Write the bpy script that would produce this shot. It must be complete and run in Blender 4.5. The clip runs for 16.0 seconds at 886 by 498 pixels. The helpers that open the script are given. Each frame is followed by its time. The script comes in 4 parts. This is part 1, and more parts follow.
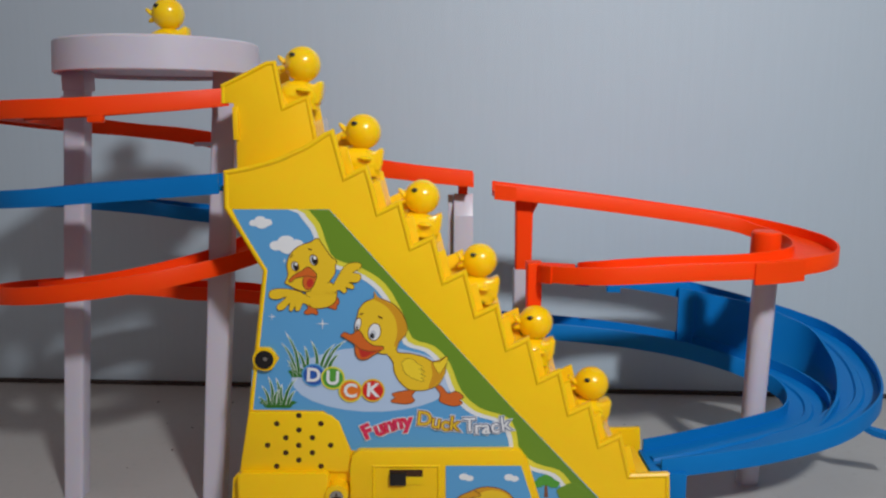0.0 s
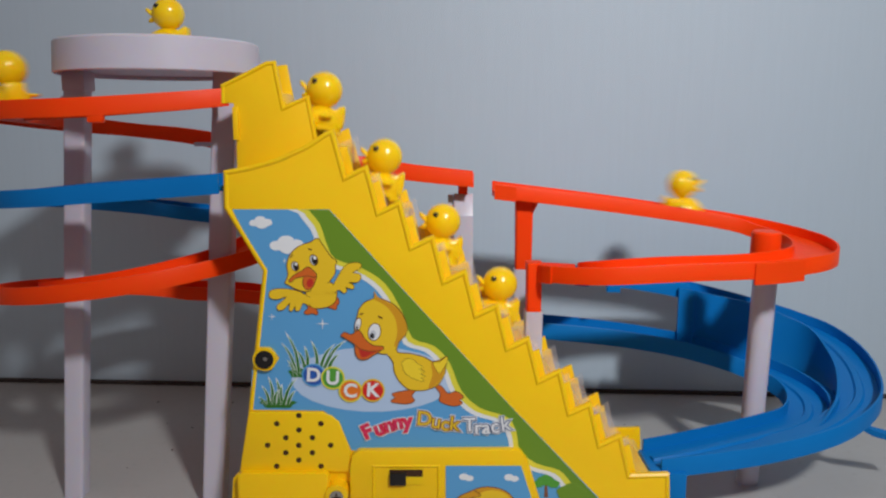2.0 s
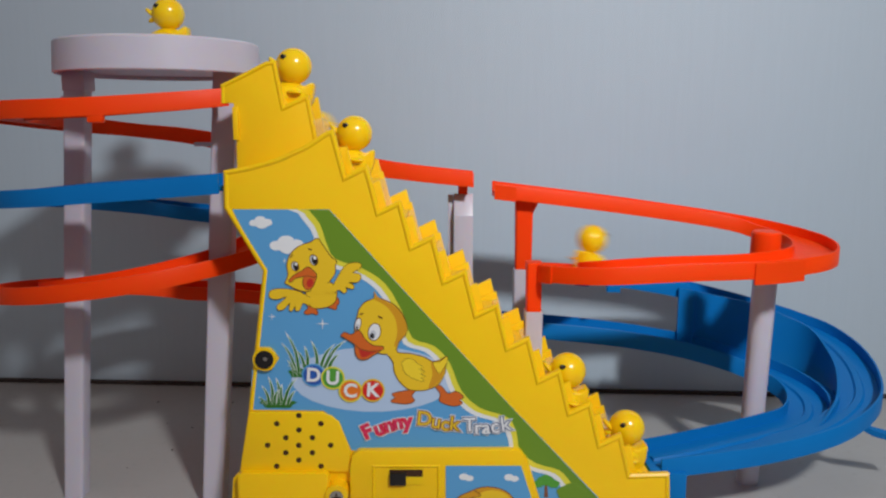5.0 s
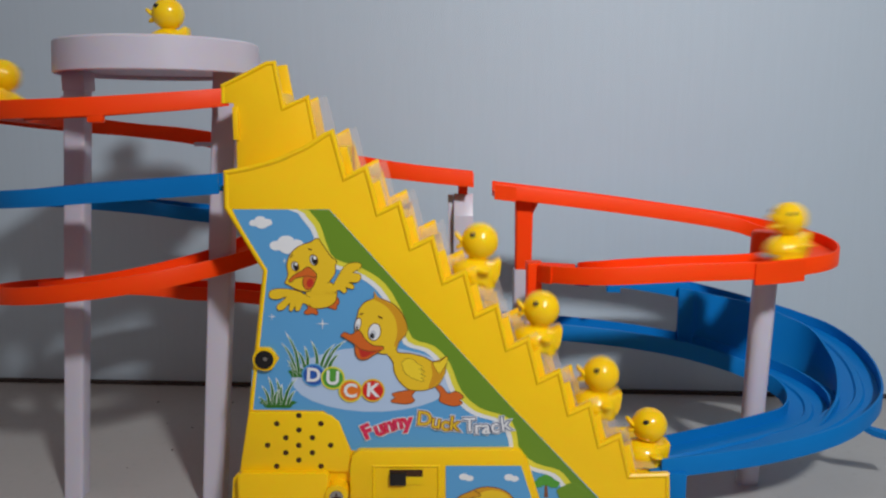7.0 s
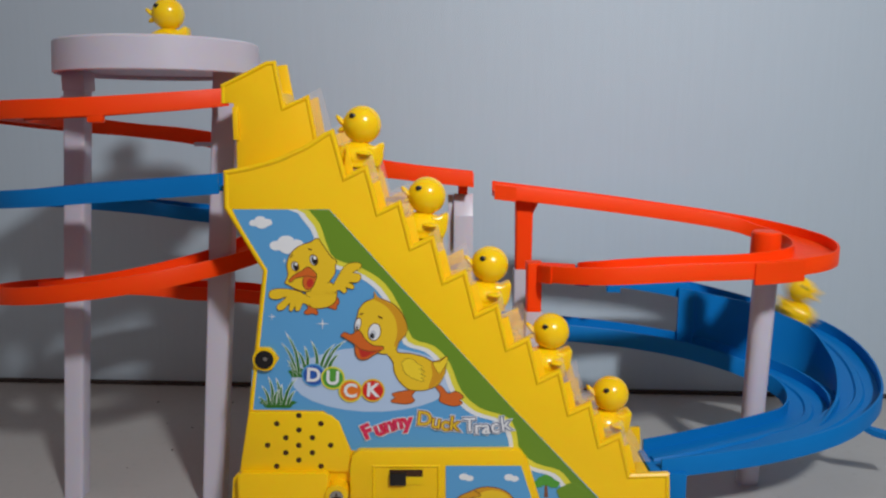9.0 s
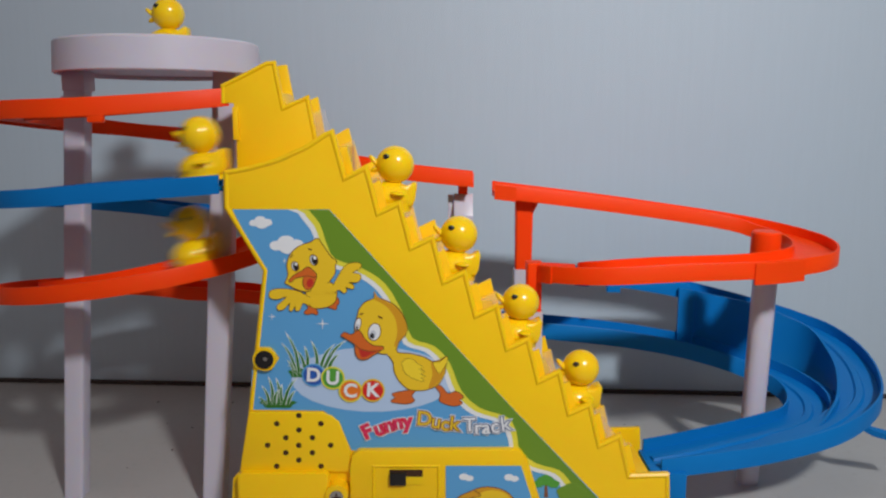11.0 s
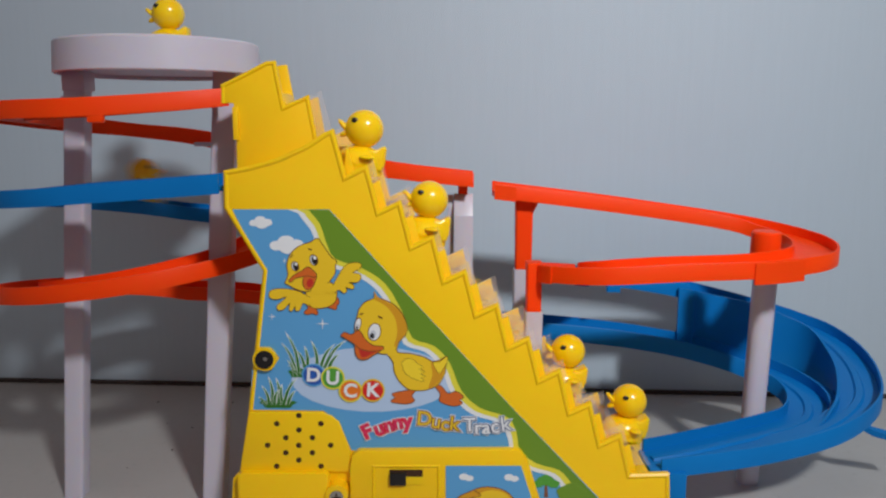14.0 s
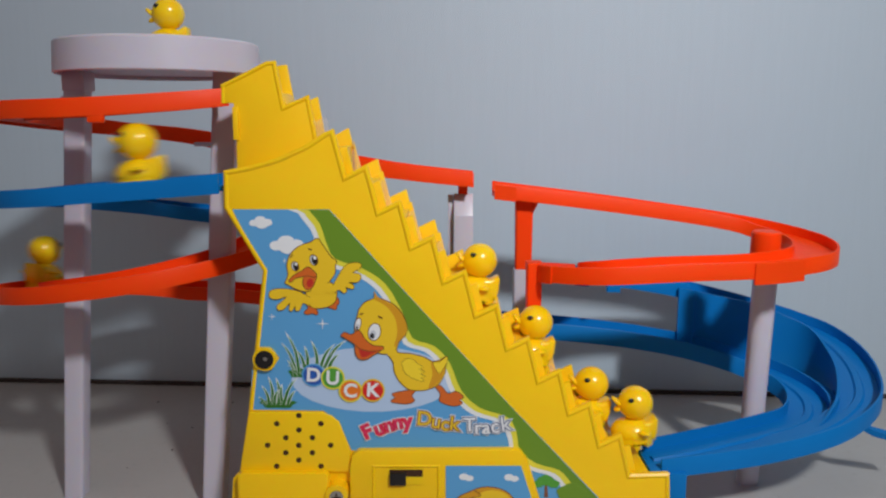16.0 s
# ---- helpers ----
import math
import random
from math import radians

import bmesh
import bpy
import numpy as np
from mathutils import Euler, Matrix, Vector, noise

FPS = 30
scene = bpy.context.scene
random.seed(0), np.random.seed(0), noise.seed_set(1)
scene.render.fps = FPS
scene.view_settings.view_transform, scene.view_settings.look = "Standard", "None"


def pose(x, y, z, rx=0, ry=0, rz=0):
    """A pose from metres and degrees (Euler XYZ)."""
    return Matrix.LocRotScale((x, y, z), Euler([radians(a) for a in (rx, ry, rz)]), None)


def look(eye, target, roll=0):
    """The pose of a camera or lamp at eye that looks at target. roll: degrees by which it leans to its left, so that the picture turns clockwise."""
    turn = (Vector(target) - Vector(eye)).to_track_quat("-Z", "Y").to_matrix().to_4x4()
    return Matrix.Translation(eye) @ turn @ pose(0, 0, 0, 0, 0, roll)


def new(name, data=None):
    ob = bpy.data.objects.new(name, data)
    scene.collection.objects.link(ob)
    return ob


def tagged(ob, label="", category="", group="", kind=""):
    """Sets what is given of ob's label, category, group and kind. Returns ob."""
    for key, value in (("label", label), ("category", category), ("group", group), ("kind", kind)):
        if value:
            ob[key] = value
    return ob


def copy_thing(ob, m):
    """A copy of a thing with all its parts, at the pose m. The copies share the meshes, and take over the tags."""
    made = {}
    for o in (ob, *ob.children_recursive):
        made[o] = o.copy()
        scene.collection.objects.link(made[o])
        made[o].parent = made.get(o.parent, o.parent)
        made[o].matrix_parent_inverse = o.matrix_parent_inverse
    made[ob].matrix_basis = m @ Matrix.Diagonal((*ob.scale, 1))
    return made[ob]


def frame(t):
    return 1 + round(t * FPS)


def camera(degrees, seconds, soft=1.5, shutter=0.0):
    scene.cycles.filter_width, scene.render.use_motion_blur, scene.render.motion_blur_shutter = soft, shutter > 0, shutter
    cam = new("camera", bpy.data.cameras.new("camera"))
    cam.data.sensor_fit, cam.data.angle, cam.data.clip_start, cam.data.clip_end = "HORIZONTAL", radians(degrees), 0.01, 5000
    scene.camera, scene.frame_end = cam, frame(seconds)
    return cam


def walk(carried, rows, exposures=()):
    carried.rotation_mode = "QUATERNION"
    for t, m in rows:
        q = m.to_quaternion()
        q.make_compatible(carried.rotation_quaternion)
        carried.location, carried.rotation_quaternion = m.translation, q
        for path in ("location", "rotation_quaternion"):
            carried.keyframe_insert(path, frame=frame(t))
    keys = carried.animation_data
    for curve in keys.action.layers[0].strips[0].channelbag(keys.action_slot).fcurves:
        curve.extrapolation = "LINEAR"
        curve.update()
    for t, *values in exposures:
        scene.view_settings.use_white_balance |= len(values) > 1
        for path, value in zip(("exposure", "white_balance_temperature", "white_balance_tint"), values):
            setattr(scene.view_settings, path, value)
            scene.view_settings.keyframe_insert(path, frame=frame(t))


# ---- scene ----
cam = camera(60, 16.0, soft=2.3, shutter=0.5)
VIEW = look((0, -0.5, 0.298), (0, -0.5 + 0.98657, 0.298 - 0.16333))
walk(cam, [(0, VIEW), (16, VIEW)])
scene.view_settings.exposure = 0.0

# world: a dim warm room and one small lamp high up in front of the toy
world = bpy.data.worlds.new("room")
scene.world = world
world.use_nodes = True
world.node_tree.nodes["Background"].inputs[0].default_value = (0.90, 0.72, 0.68, 1)
world.node_tree.nodes["Background"].inputs[1].default_value = 0.262


def lamp(name, at, aim, size, watts, color):
    data = bpy.data.lights.new(name, "AREA")
    data.shape, data.size, data.energy, data.color = "DISK", size, watts, color
    ob = new(name, data)
    ob.matrix_world = look(at, aim)
    return ob


lamp("ceiling_lamp", (0.465, -0.95, 1.06), (0.07, 0.30, 0.19), 0.11, 3.2, (0.96, 0.965, 0.98)).data.spread = 1.4


# ---- materials ----
def material(name, color, rough=0.4, metal=0.0, grain=0.06, scale=60.0, bump=0.05, coat=0.0, trans=0.0, sss=0.0, stretch=(1, 1, 1), spots=0.0, spec=0.4):
    m = bpy.data.materials.new(name)
    m.use_nodes = True
    t = m.node_tree
    b = t.nodes["Principled BSDF"]
    co = t.nodes.new("ShaderNodeTexCoord")
    mp = t.nodes.new("ShaderNodeMapping")
    mp.inputs["Scale"].default_value = stretch
    t.links.new(co.outputs["Object"], mp.inputs["Vector"])
    fine = t.nodes.new("ShaderNodeTexNoise")
    fine.inputs["Scale"].default_value, fine.inputs["Detail"].default_value = scale * 8, 4
    wide = t.nodes.new("ShaderNodeTexNoise")
    wide.inputs["Scale"].default_value, wide.inputs["Detail"].default_value = scale, 3
    t.links.new(mp.outputs[0], fine.inputs["Vector"])
    t.links.new(mp.outputs[0], wide.inputs["Vector"])
    mix = t.nodes.new("ShaderNodeMix")
    mix.data_type = "RGBA"
    mix.inputs[6].default_value = (*[c * (1 - grain) for c in color], 1)
    mix.inputs[7].default_value = (*[min(1, c * (1 + grain)) for c in color], 1)
    t.links.new(wide.outputs[0], mix.inputs[0])
    last = mix.outputs[2]
    if spots:
        ramp = t.nodes.new("ShaderNodeValToRGB")
        ramp.color_ramp.elements[0].position, ramp.color_ramp.elements[1].position = 0.62, 0.75
        ramp.color_ramp.elements[1].color = (spots, spots, spots, 1)
        dirt = t.nodes.new("ShaderNodeMix")
        dirt.data_type = "RGBA"
        dirt.inputs[7].default_value = (*[c * 0.55 for c in color], 1)
        t.links.new(fine.outputs[0], ramp.inputs[0])
        t.links.new(ramp.outputs[0], dirt.inputs[0])
        t.links.new(last, dirt.inputs[6])
        last = dirt.outputs[2]
    t.links.new(last, b.inputs["Base Color"])
    rr = t.nodes.new("ShaderNodeMapRange")
    rr.inputs[3].default_value, rr.inputs[4].default_value = rough * 0.8, min(1, rough * 1.25)
    t.links.new(fine.outputs[0], rr.inputs[0])
    t.links.new(rr.outputs[0], b.inputs["Roughness"])
    b.inputs["Metallic"].default_value = metal
    b.inputs["Specular IOR Level"].default_value = spec
    b.inputs["Coat Weight"].default_value = coat
    b.inputs["Coat Roughness"].default_value = 0.14
    b.inputs["Transmission Weight"].default_value = trans
    if sss:
        b.inputs["Subsurface Weight"].default_value = sss
        b.inputs["Subsurface Radius"].default_value = (0.004, 0.002, 0.001)
        b.inputs["Subsurface Scale"].default_value = 1.0
    if bump:
        bp = t.nodes.new("ShaderNodeBump")
        bp.inputs["Strength"].default_value, bp.inputs["Distance"].default_value = bump, 0.001
        t.links.new(fine.outputs[0], bp.inputs["Height"])
        t.links.new(bp.outputs[0], b.inputs["Normal"])
        if coat:
            t.links.new(bp.outputs[0], b.inputs["Coat Normal"])
    return m


YELLOW = material("yellow_plastic", (0.97, 0.592, 0.004), 0.33, grain=0.05, scale=22, bump=0.02, sss=0.25)
DUCK = material("duck_yellow", (0.97, 0.62, 0.004), 0.22, grain=0.03, scale=50, bump=0.0, coat=0.25, sss=0.35)
RED = material("orange_red_plastic", (0.97, 0.060, 0.003), 0.42, grain=0.06, scale=25, bump=0.02, spec=0.15, sss=0.4)
BLUE = material("blue_plastic", (0.003, 0.165, 0.49), 0.36, grain=0.07, scale=25, bump=0.02, spec=0.15)
LILAC = material("white_lilac_plastic", (0.555, 0.535, 0.625), 0.30, grain=0.03, scale=25, bump=0.02, sss=0.3)
CLEAR = bpy.data.materials.new("clear_plastic")
CLEAR.use_nodes = True
nodes, links = CLEAR.node_tree.nodes, CLEAR.node_tree.links
shine = nodes["Principled BSDF"]
shine.inputs["Base Color"].default_value = (0.75, 0.70, 0.70, 1)
shine.inputs["Roughness"].default_value = 0.158
see, blend = nodes.new("ShaderNodeBsdfTransparent"), nodes.new("ShaderNodeMixShader")
blend.inputs[0].default_value = 0.12
links.new(see.outputs[0], blend.inputs[1])
links.new(shine.outputs[0], blend.inputs[2])
links.new(blend.outputs[0], nodes["Material Output"].inputs["Surface"])
BLACK = material("black_plastic", (0.012, 0.011, 0.012), 0.3, scale=80)
# dark brown that stands in for the shade inside holes and slots
DARK = material("hole_shade", (0.05, 0.018, 0.006), 0.8, scale=80)
STEEL = material("steel", (0.55, 0.55, 0.53), 0.25, metal=1.0, scale=90)
WALL = material("wall_vinyl", (0.494, 0.60, 0.69), 0.34, grain=0.026, scale=17, bump=0.2, stretch=(16, 16, 0.9), coat=0.45)
WALL.node_tree.nodes["Principled BSDF"].inputs["Coat Roughness"].default_value = 0.27
TABLE = material("table_laminate", (0.475, 0.468, 0.45), 0.42, grain=0.06, scale=14, bump=0.06, spots=0.25)
# near-black: paints the shade under the wall board, also colours the crumbs
GAP = material("gap_shade_and_crumbs", (0.05, 0.038, 0.034), 0.8)
PR = {}
for key, rgb in dict(sky=(0.10, 0.34, 0.64), pale=(0.43, 0.57, 0.78), cloud=(0.74, 0.77, 0.80), green=(0.14, 0.27, 0.02), lime=(0.72, 0.66, 0.05),
                     duck=(0.80, 0.53, 0.02), shade=(0.62, 0.30, 0.015), line=(0.16, 0.06, 0.01), bill=(0.62, 0.13, 0.02), mouth=(0.5, 0.03, 0.02),
                     grass=(0.03, 0.16, 0.015), navy=(0.02, 0.10, 0.42), leaf=(0.08, 0.32, 0.04), orange=(0.75, 0.18, 0.015), crimson=(0.62, 0.02, 0.02),
                     pink=(0.66, 0.03, 0.12), gold=(0.75, 0.5, 0.02), plume=(0.84, 0.62, 0.03), slate=(0.08, 0.12, 0.24), silver=(0.5, 0.54, 0.6), ink=(0.01, 0.01, 0.012), bark=(0.2, 0.08, 0.04)).items():
    PR[key] = material("print_" + key, rgb, 0.3, grain=0.02, scale=40, bump=0.0)


# ---- the ways of the tracks: centre line at the top of the side walls ----
def smooth(pts, n=8):
    """A rounded line through the points."""
    out = []
    for i in range(len(pts) - 1):
        a, b, c, d = pts[max(i - 1, 0)], pts[i], pts[i + 1], pts[min(i + 2, len(pts) - 1)]
        for j in range(n):
            t = j / n
            out.append(tuple(0.5 * (2 * q + (r - p) * t + (2 * p - 5 * q + 4 * r - s) * t * t + (3 * q - p - 3 * r + s) * t ** 3) for p, q, r, s in zip(a, b, c, d)))
    return out + [pts[-1]]


def helix(a0, a1, zs, r=0.1, cx=-0.243, cy=0.13):
    """Points on the tower's spiral, angles in degrees, heights at even steps."""
    k = len(zs) * 4 - 3
    out = []
    for i in range(k):
        f = i / (k - 1)
        a = math.radians(a0 + (a1 - a0) * f)
        u = f * (len(zs) - 1)
        j = min(int(u), len(zs) - 2)
        out.append((cx + r * math.cos(a), cy + r * math.sin(a), zs[j] + (zs[j + 1] - zs[j]) * (u - j)))
    return out


UPPER_LEFT = smooth([(-0.1555, 0.058, 0.3215), (-0.19, 0.044, 0.318)] + helix(-90, -270, (0.314, 0.309, 0.292))
                    + [(-0.19, 0.228, 0.283), (-0.12, 0.212, 0.273), (-0.046, 0.19, 0.262), (0.027, 0.187, 0.254)], 4)
UPPER_RIGHT = smooth([(0.045, 0.187, 0.245), (0.15, 0.187, 0.232), (0.245, 0.186, 0.218), (0.285, 0.168, 0.210), (0.300, 0.125, 0.205), (0.283, 0.08, 0.202), (0.235, 0.056, 0.200),
                      (0.165, 0.047, 0.199), (0.115, 0.049, 0.196), (0.089, 0.078, 0.191), (0.102, 0.118, 0.183), (0.132, 0.170, 0.172)])
OUTER_LANE = smooth([(0.132, 0.170, 0.170), (0.165, 0.198, 0.162), (0.205, 0.215, 0.153), (0.245, 0.223, 0.143), (0.30, 0.224, 0.128), (0.338, 0.217, 0.116), (0.356, 0.203, 0.107),
                     (0.362, 0.17, 0.098), (0.354, 0.13, 0.09), (0.333, 0.09, 0.083), (0.29, 0.058, 0.0745), (0.23, 0.043, 0.0655), (0.156, 0.036, 0.0585)])
LOWER_LEFT = smooth([(-0.1442, 0.018, 0.264), (-0.19, 0.025, 0.260)] + helix(-90, -306, (0.256, 0.2505, 0.245, 0.238, 0.229, 0.220, 0.2155)), 2)
LOWER_LOOP = smooth(helix(-306, -630, (0.2155, 0.2125, 0.207, 0.199, 0.190, 0.181, 0.171, 0.161, 0.152, 0.143)) + [(-0.19, 0.228, 0.141), (-0.12, 0.226, 0.132)], 2)
INNER_LANE = smooth([(-0.12, 0.226, 0.134), (0.0, 0.2, 0.124), (0.11, 0.19, 0.117), (0.18, 0.188, 0.109), (0.236, 0.181, 0.099), (0.283, 0.163, 0.087), (0.3035, 0.135, 0.079),
                     (0.3035, 0.108, 0.073), (0.286, 0.083, 0.069), (0.246, 0.063, 0.067), (0.19, 0.043, 0.0635), (0.155, 0.036, 0.0600)])


def under(p, d=0.0325):
    return (p[0], p[1], p[2] - d)


FOOT = [(0.152, 0.035, 0.0520), (0.1435, 0.035, 0.0490)]
HIGH_FOOT = [(0.151, 0.044, 0.0600), (0.1420, 0.050, 0.0595)]
UPPER_ROUTE = ([under((-0.1133, 0.0600, 0.3626)), under((-0.1314, 0.0600, 0.3611)), under((-0.1474, 0.0590, 0.3540))] + [under(p, 0.008) for p in UPPER_LEFT[2:]] + [under(p, 0.011) for p in UPPER_RIGHT[:16]]
               + [under(p, 0.0045) for p in UPPER_RIGHT[16:56]] + [under(p, 0.008) for p in UPPER_RIGHT[56:]] + [under(p, 0.006) for p in OUTER_LANE[4:24]] + [under(p, 0.007) for p in OUTER_LANE[24:56]] + [under(p, 0.006) for p in OUTER_LANE[56:]] + FOOT)
# lengths along the upper route at its joints, as the runs below count them
UPPER_MARKS = {58: 0.752, 82: 1.002, 90: 1.049, 98: 1.099, 114: 1.226, 130: 1.323, 146: 1.413, 175: 1.616, 241: 2.0173}
LOWER_ROUTE = [under((-0.0741, 0.0210, 0.3181)), under((-0.0879, 0.0200, 0.3151)), under((-0.1022, 0.0190, 0.3077)), under((-0.1257, 0.0180, 0.2984))] + [under(p, 0.005) for p in LOWER_LEFT[1:] + LOWER_LOOP[1:]] + [under(p, 0.003) for p in INNER_LANE[4:]] + HIGH_FOOT


# ---- building ----
def link(name, bm, mat, parent=None, label="", smooth_by=35):
    bmesh.ops.recalc_face_normals(bm, faces=bm.faces)
    me = bpy.data.meshes.new(name)
    bm.to_mesh(me)
    bm.free()
    me.materials.append(mat)
    for p in me.polygons:
        p.use_smooth = True
    me.set_sharp_from_angle(angle=radians(smooth_by))
    ob = new(name, me)
    if parent:
        ob.parent = parent
    if label:
        tagged(ob, label)
    return ob


def part(name, bm, mat, parent, label="", smooth_by=35):
    return link(name, bm, mat, parent, label, smooth_by)


def thing(name, label, category, group="", at=(0, 0, 0)):
    ob = new(name)
    ob.empty_display_size = 0.01
    ob.location = at
    return tagged(ob, label, category, group)


def plate(outline, y0, y1, bevel=0.0006):
    """A flat piece cut from an outline of (x, z), from depth y0 to y1."""
    bm = bmesh.new()
    f = bm.faces.new([bm.verts.new((x, y0, z)) for x, z in outline])
    got = bmesh.ops.extrude_face_region(bm, geom=[f])
    for v in got["geom"]:
        if isinstance(v, bmesh.types.BMVert):
            v.co.y = y1
    bmesh.ops.recalc_face_normals(bm, faces=bm.faces)
    if bevel:
        bmesh.ops.bevel(bm, geom=[e for e in bm.edges if e.calc_face_angle(0) > 0.6], offset=bevel, segments=2, profile=0.6, affect="EDGES", clamp_overlap=True)
    return bm


def box(x0, x1, y0, y1, z0, z1, bevel=0.0008):
    return plate([(x0, z0), (x1, z0), (x1, z1), (x0, z1)], y0, y1, bevel)


def round_box(x0, x1, y0, y1, z0, z1, r, n=5):
    pts = []
    for cx, cz, a in ((x1 - r, z1 - r, 0), (x0 + r, z1 - r, 90), (x0 + r, z0 + r, 180), (x1 - r, z0 + r, 270)):
        for i in range(n + 1):
            t = radians(a + 90 * i / n)
            pts.append((cx + r * math.cos(t), cz + r * math.sin(t)))
    return plate(pts, y0, y1)


def sweep(path, section, caps=True):
    """A closed section of (across, up), carried along a path, upright all along."""
    bm = bmesh.new()
    rings = []
    for i, p in enumerate(path):
        a, b = Vector(path[max(i - 1, 0)]), Vector(path[min(i + 1, len(path) - 1)])
        d = (b - a)
        d.z = 0
        d.normalize()
        side = Vector((d.y, -d.x, 0))
        rings.append([bm.verts.new(Vector(p) + side * u + Vector((0, 0, v))) for u, v in section])
    k = len(section)
    for r0, r1 in zip(rings, rings[1:]):
        for j in range(k):
            bm.faces.new((r0[j], r0[(j + 1) % k], r1[(j + 1) % k], r1[j]))
    if caps:
        bm.faces.new(rings[0])
        bm.faces.new(rings[-1])
    return bm


def lathe(profile, n=40, at=(0, 0, 0)):
    bm = bmesh.new()
    rings = []
    for r, z in profile:
        rings.append([bm.verts.new((at[0] + r * math.cos(2 * math.pi * i / n), at[1] + r * math.sin(2 * math.pi * i / n), at[2] + z)) for i in range(n)])
    for a, b in zip(rings, rings[1:]):
        for i in range(n):
            bm.faces.new((a[i], a[(i + 1) % n], b[(i + 1) % n], b[i]))
    bm.faces.new(rings[0])
    bm.faces.new(rings[-1])
    return bm


def disc(cx, cz, r, y0, y1, n=20):
    return plate([(cx + r * math.cos(2 * math.pi * i / n), cz + r * math.sin(2 * math.pi * i / n)) for i in range(n)], y0, y1, 0)


# ---- the room: table and wall ----
bm = box(-0.9, 0.9, -0.9, 0.36, -0.03, 0.0, 0.002)
tagged(link("table_top", bm, TABLE), "worn pale grey laminate table top with small specks", "table", kind="structure")
wall = thing("wall_back", "pale blue-grey wall board with fine vertical weave", "wall")
tagged(wall, kind="structure")
wall.matrix_world = pose(0, 0.323, 0, 0, 0, -3.1)
part("board", box(-2, 2, 0.006, 0.03, 0.004, 1.6, 0.001), WALL, wall)
# solid dark strip in place of the shade along the board's foot
part("gap", box(-2, 2, 0.002, 0.02, 0.0005, 0.0038, 0), GAP, wall, "dark strip painted as the shade under the wall board")
for name, x0, x1, y0, y1, z0, z1 in (("wall_left", -2.02, -2.0, -2.5, 0.6, -0.8, 1.6), ("wall_right", 2.0, 2.02, -2.5, 0.6, -0.8, 1.6)):
    tagged(link(name, box(x0, x1, y0, y1, z0, z1, 0), WALL), "plain pale grey room wall", "wall", kind="structure")


# ---- tracks ----
WALL_T = 0.0018


def track(name, label, line, mat, width=0.034, lip=0.008, skirt=0.0045, left=None, right=None, drop=0.0):
    """A channel: a bed between two side walls that stand up as a lip and hang down as a skirt."""
    ob = thing(name, label, "toy track")
    h = width / 2
    for s, path in ((-1, line[:left]), (1, line[:right])):
        top = 0.0
        u0, u1 = s * h, s * (h - WALL_T)
        part("side_wall", sweep(path, [(u0, -lip - skirt), (u0, top - 0.0005), (u0 * 0.985, top), (u1, top), (u1, -lip - skirt)]), mat, ob)
    low = -lip - drop
    part("track_bed", sweep(line, [(-h + WALL_T, low), (h - WALL_T, low), (h - WALL_T, low - 0.002), (-h + WALL_T, low - 0.002)]), mat, ob)
    return ob


t1 = track("upper_spiral_track", "glossy orange-red plastic track spiralling round the tower", UPPER_LEFT, RED)
t2 = track("looping_track", "orange-red plastic track with a hairpin bend on posts", UPPER_RIGHT, RED)
t3 = track("outer_return_track", "blue plastic return track bending towards the stair foot", OUTER_LANE, BLUE, right=22, drop=0.0006, lip=0.009, skirt=0.0055)
t4 = track("lower_spiral_track", "deep blue plastic track leaving the lower exit", LOWER_LEFT, BLUE)
t5 = track("lower_loop_track", "orange-red plastic loop track low on the tower", LOWER_LOOP, RED)
t6 = track("inner_return_track", "blue plastic inner return track near the table", INNER_LANE, BLUE, left=62, lip=0.009, skirt=0.006)


# ---- tower ----
def post(parent, foot, top, w=0.0168, d=0.015, mat=LILAC, label="", soft=0.12):
    """A square post with rounded edges, slightly tapered, between two points."""
    bm = bmesh.new()
    rings = []
    for p, k in ((foot, 1.0), (Vector(foot).lerp(Vector(top), 0.5), 1.04), (top, 1.08)):
        ring = []
        for sx, sy, a0 in ((1, 1, 0), (-1, 1, 90), (-1, -1, 180), (1, -1, 270)):
            for j in range(5):
                a = radians(a0 + 22.5 * j)
                ring.append(bm.verts.new((p[0] + w * k * (sx * (0.5 - soft) + soft * math.cos(a)), p[1] + d * k * (sy * (0.5 - soft) + soft * math.sin(a)), p[2])))
        rings.append(ring)
    for a, b in zip(rings, rings[1:]):
        for i in range(20):
            bm.faces.new((a[i], a[(i + 1) % 20], b[(i + 1) % 20], b[i]))
    bm.faces.new(rings[0])
    bm.faces.new(rings[-1])
    return part("post", bm, mat, parent, label, 30)


tower = thing("tower", "white-lilac plastic tower with a round platform on posts", "toy tower")
R = 0.0716
part("platform", lathe([(0.01, 0.3362), (R + 0.0005, 0.3362), (R + 0.0008, 0.3332), (R + 0.003, 0.3330), (R + 0.0038, 0.3339), (R + 0.0026, 0.3553), (R + 0.0014, 0.3568), (R - 0.0005, 0.3568), (R - 0.0015, 0.3560), (R - 0.0022, 0.3532), (0.01, 0.3530)], 96, (-0.2172, 0.105, 0)), LILAC, tower)
post(tower, (-0.2968, 0.082, 0), (-0.2815, 0.106, 0.3361), 0.0150, 0.0145)
post(tower, (-0.180, 0.066, 0), (-0.163, 0.094, 0.3361))
post2 = thing("track_post", "white-lilac plastic post holding up the red track", "support post", "track posts")
post(post2, (0.2550, 0.104, 0), (0.2590, 0.104, 0.1885), soft=0.4)


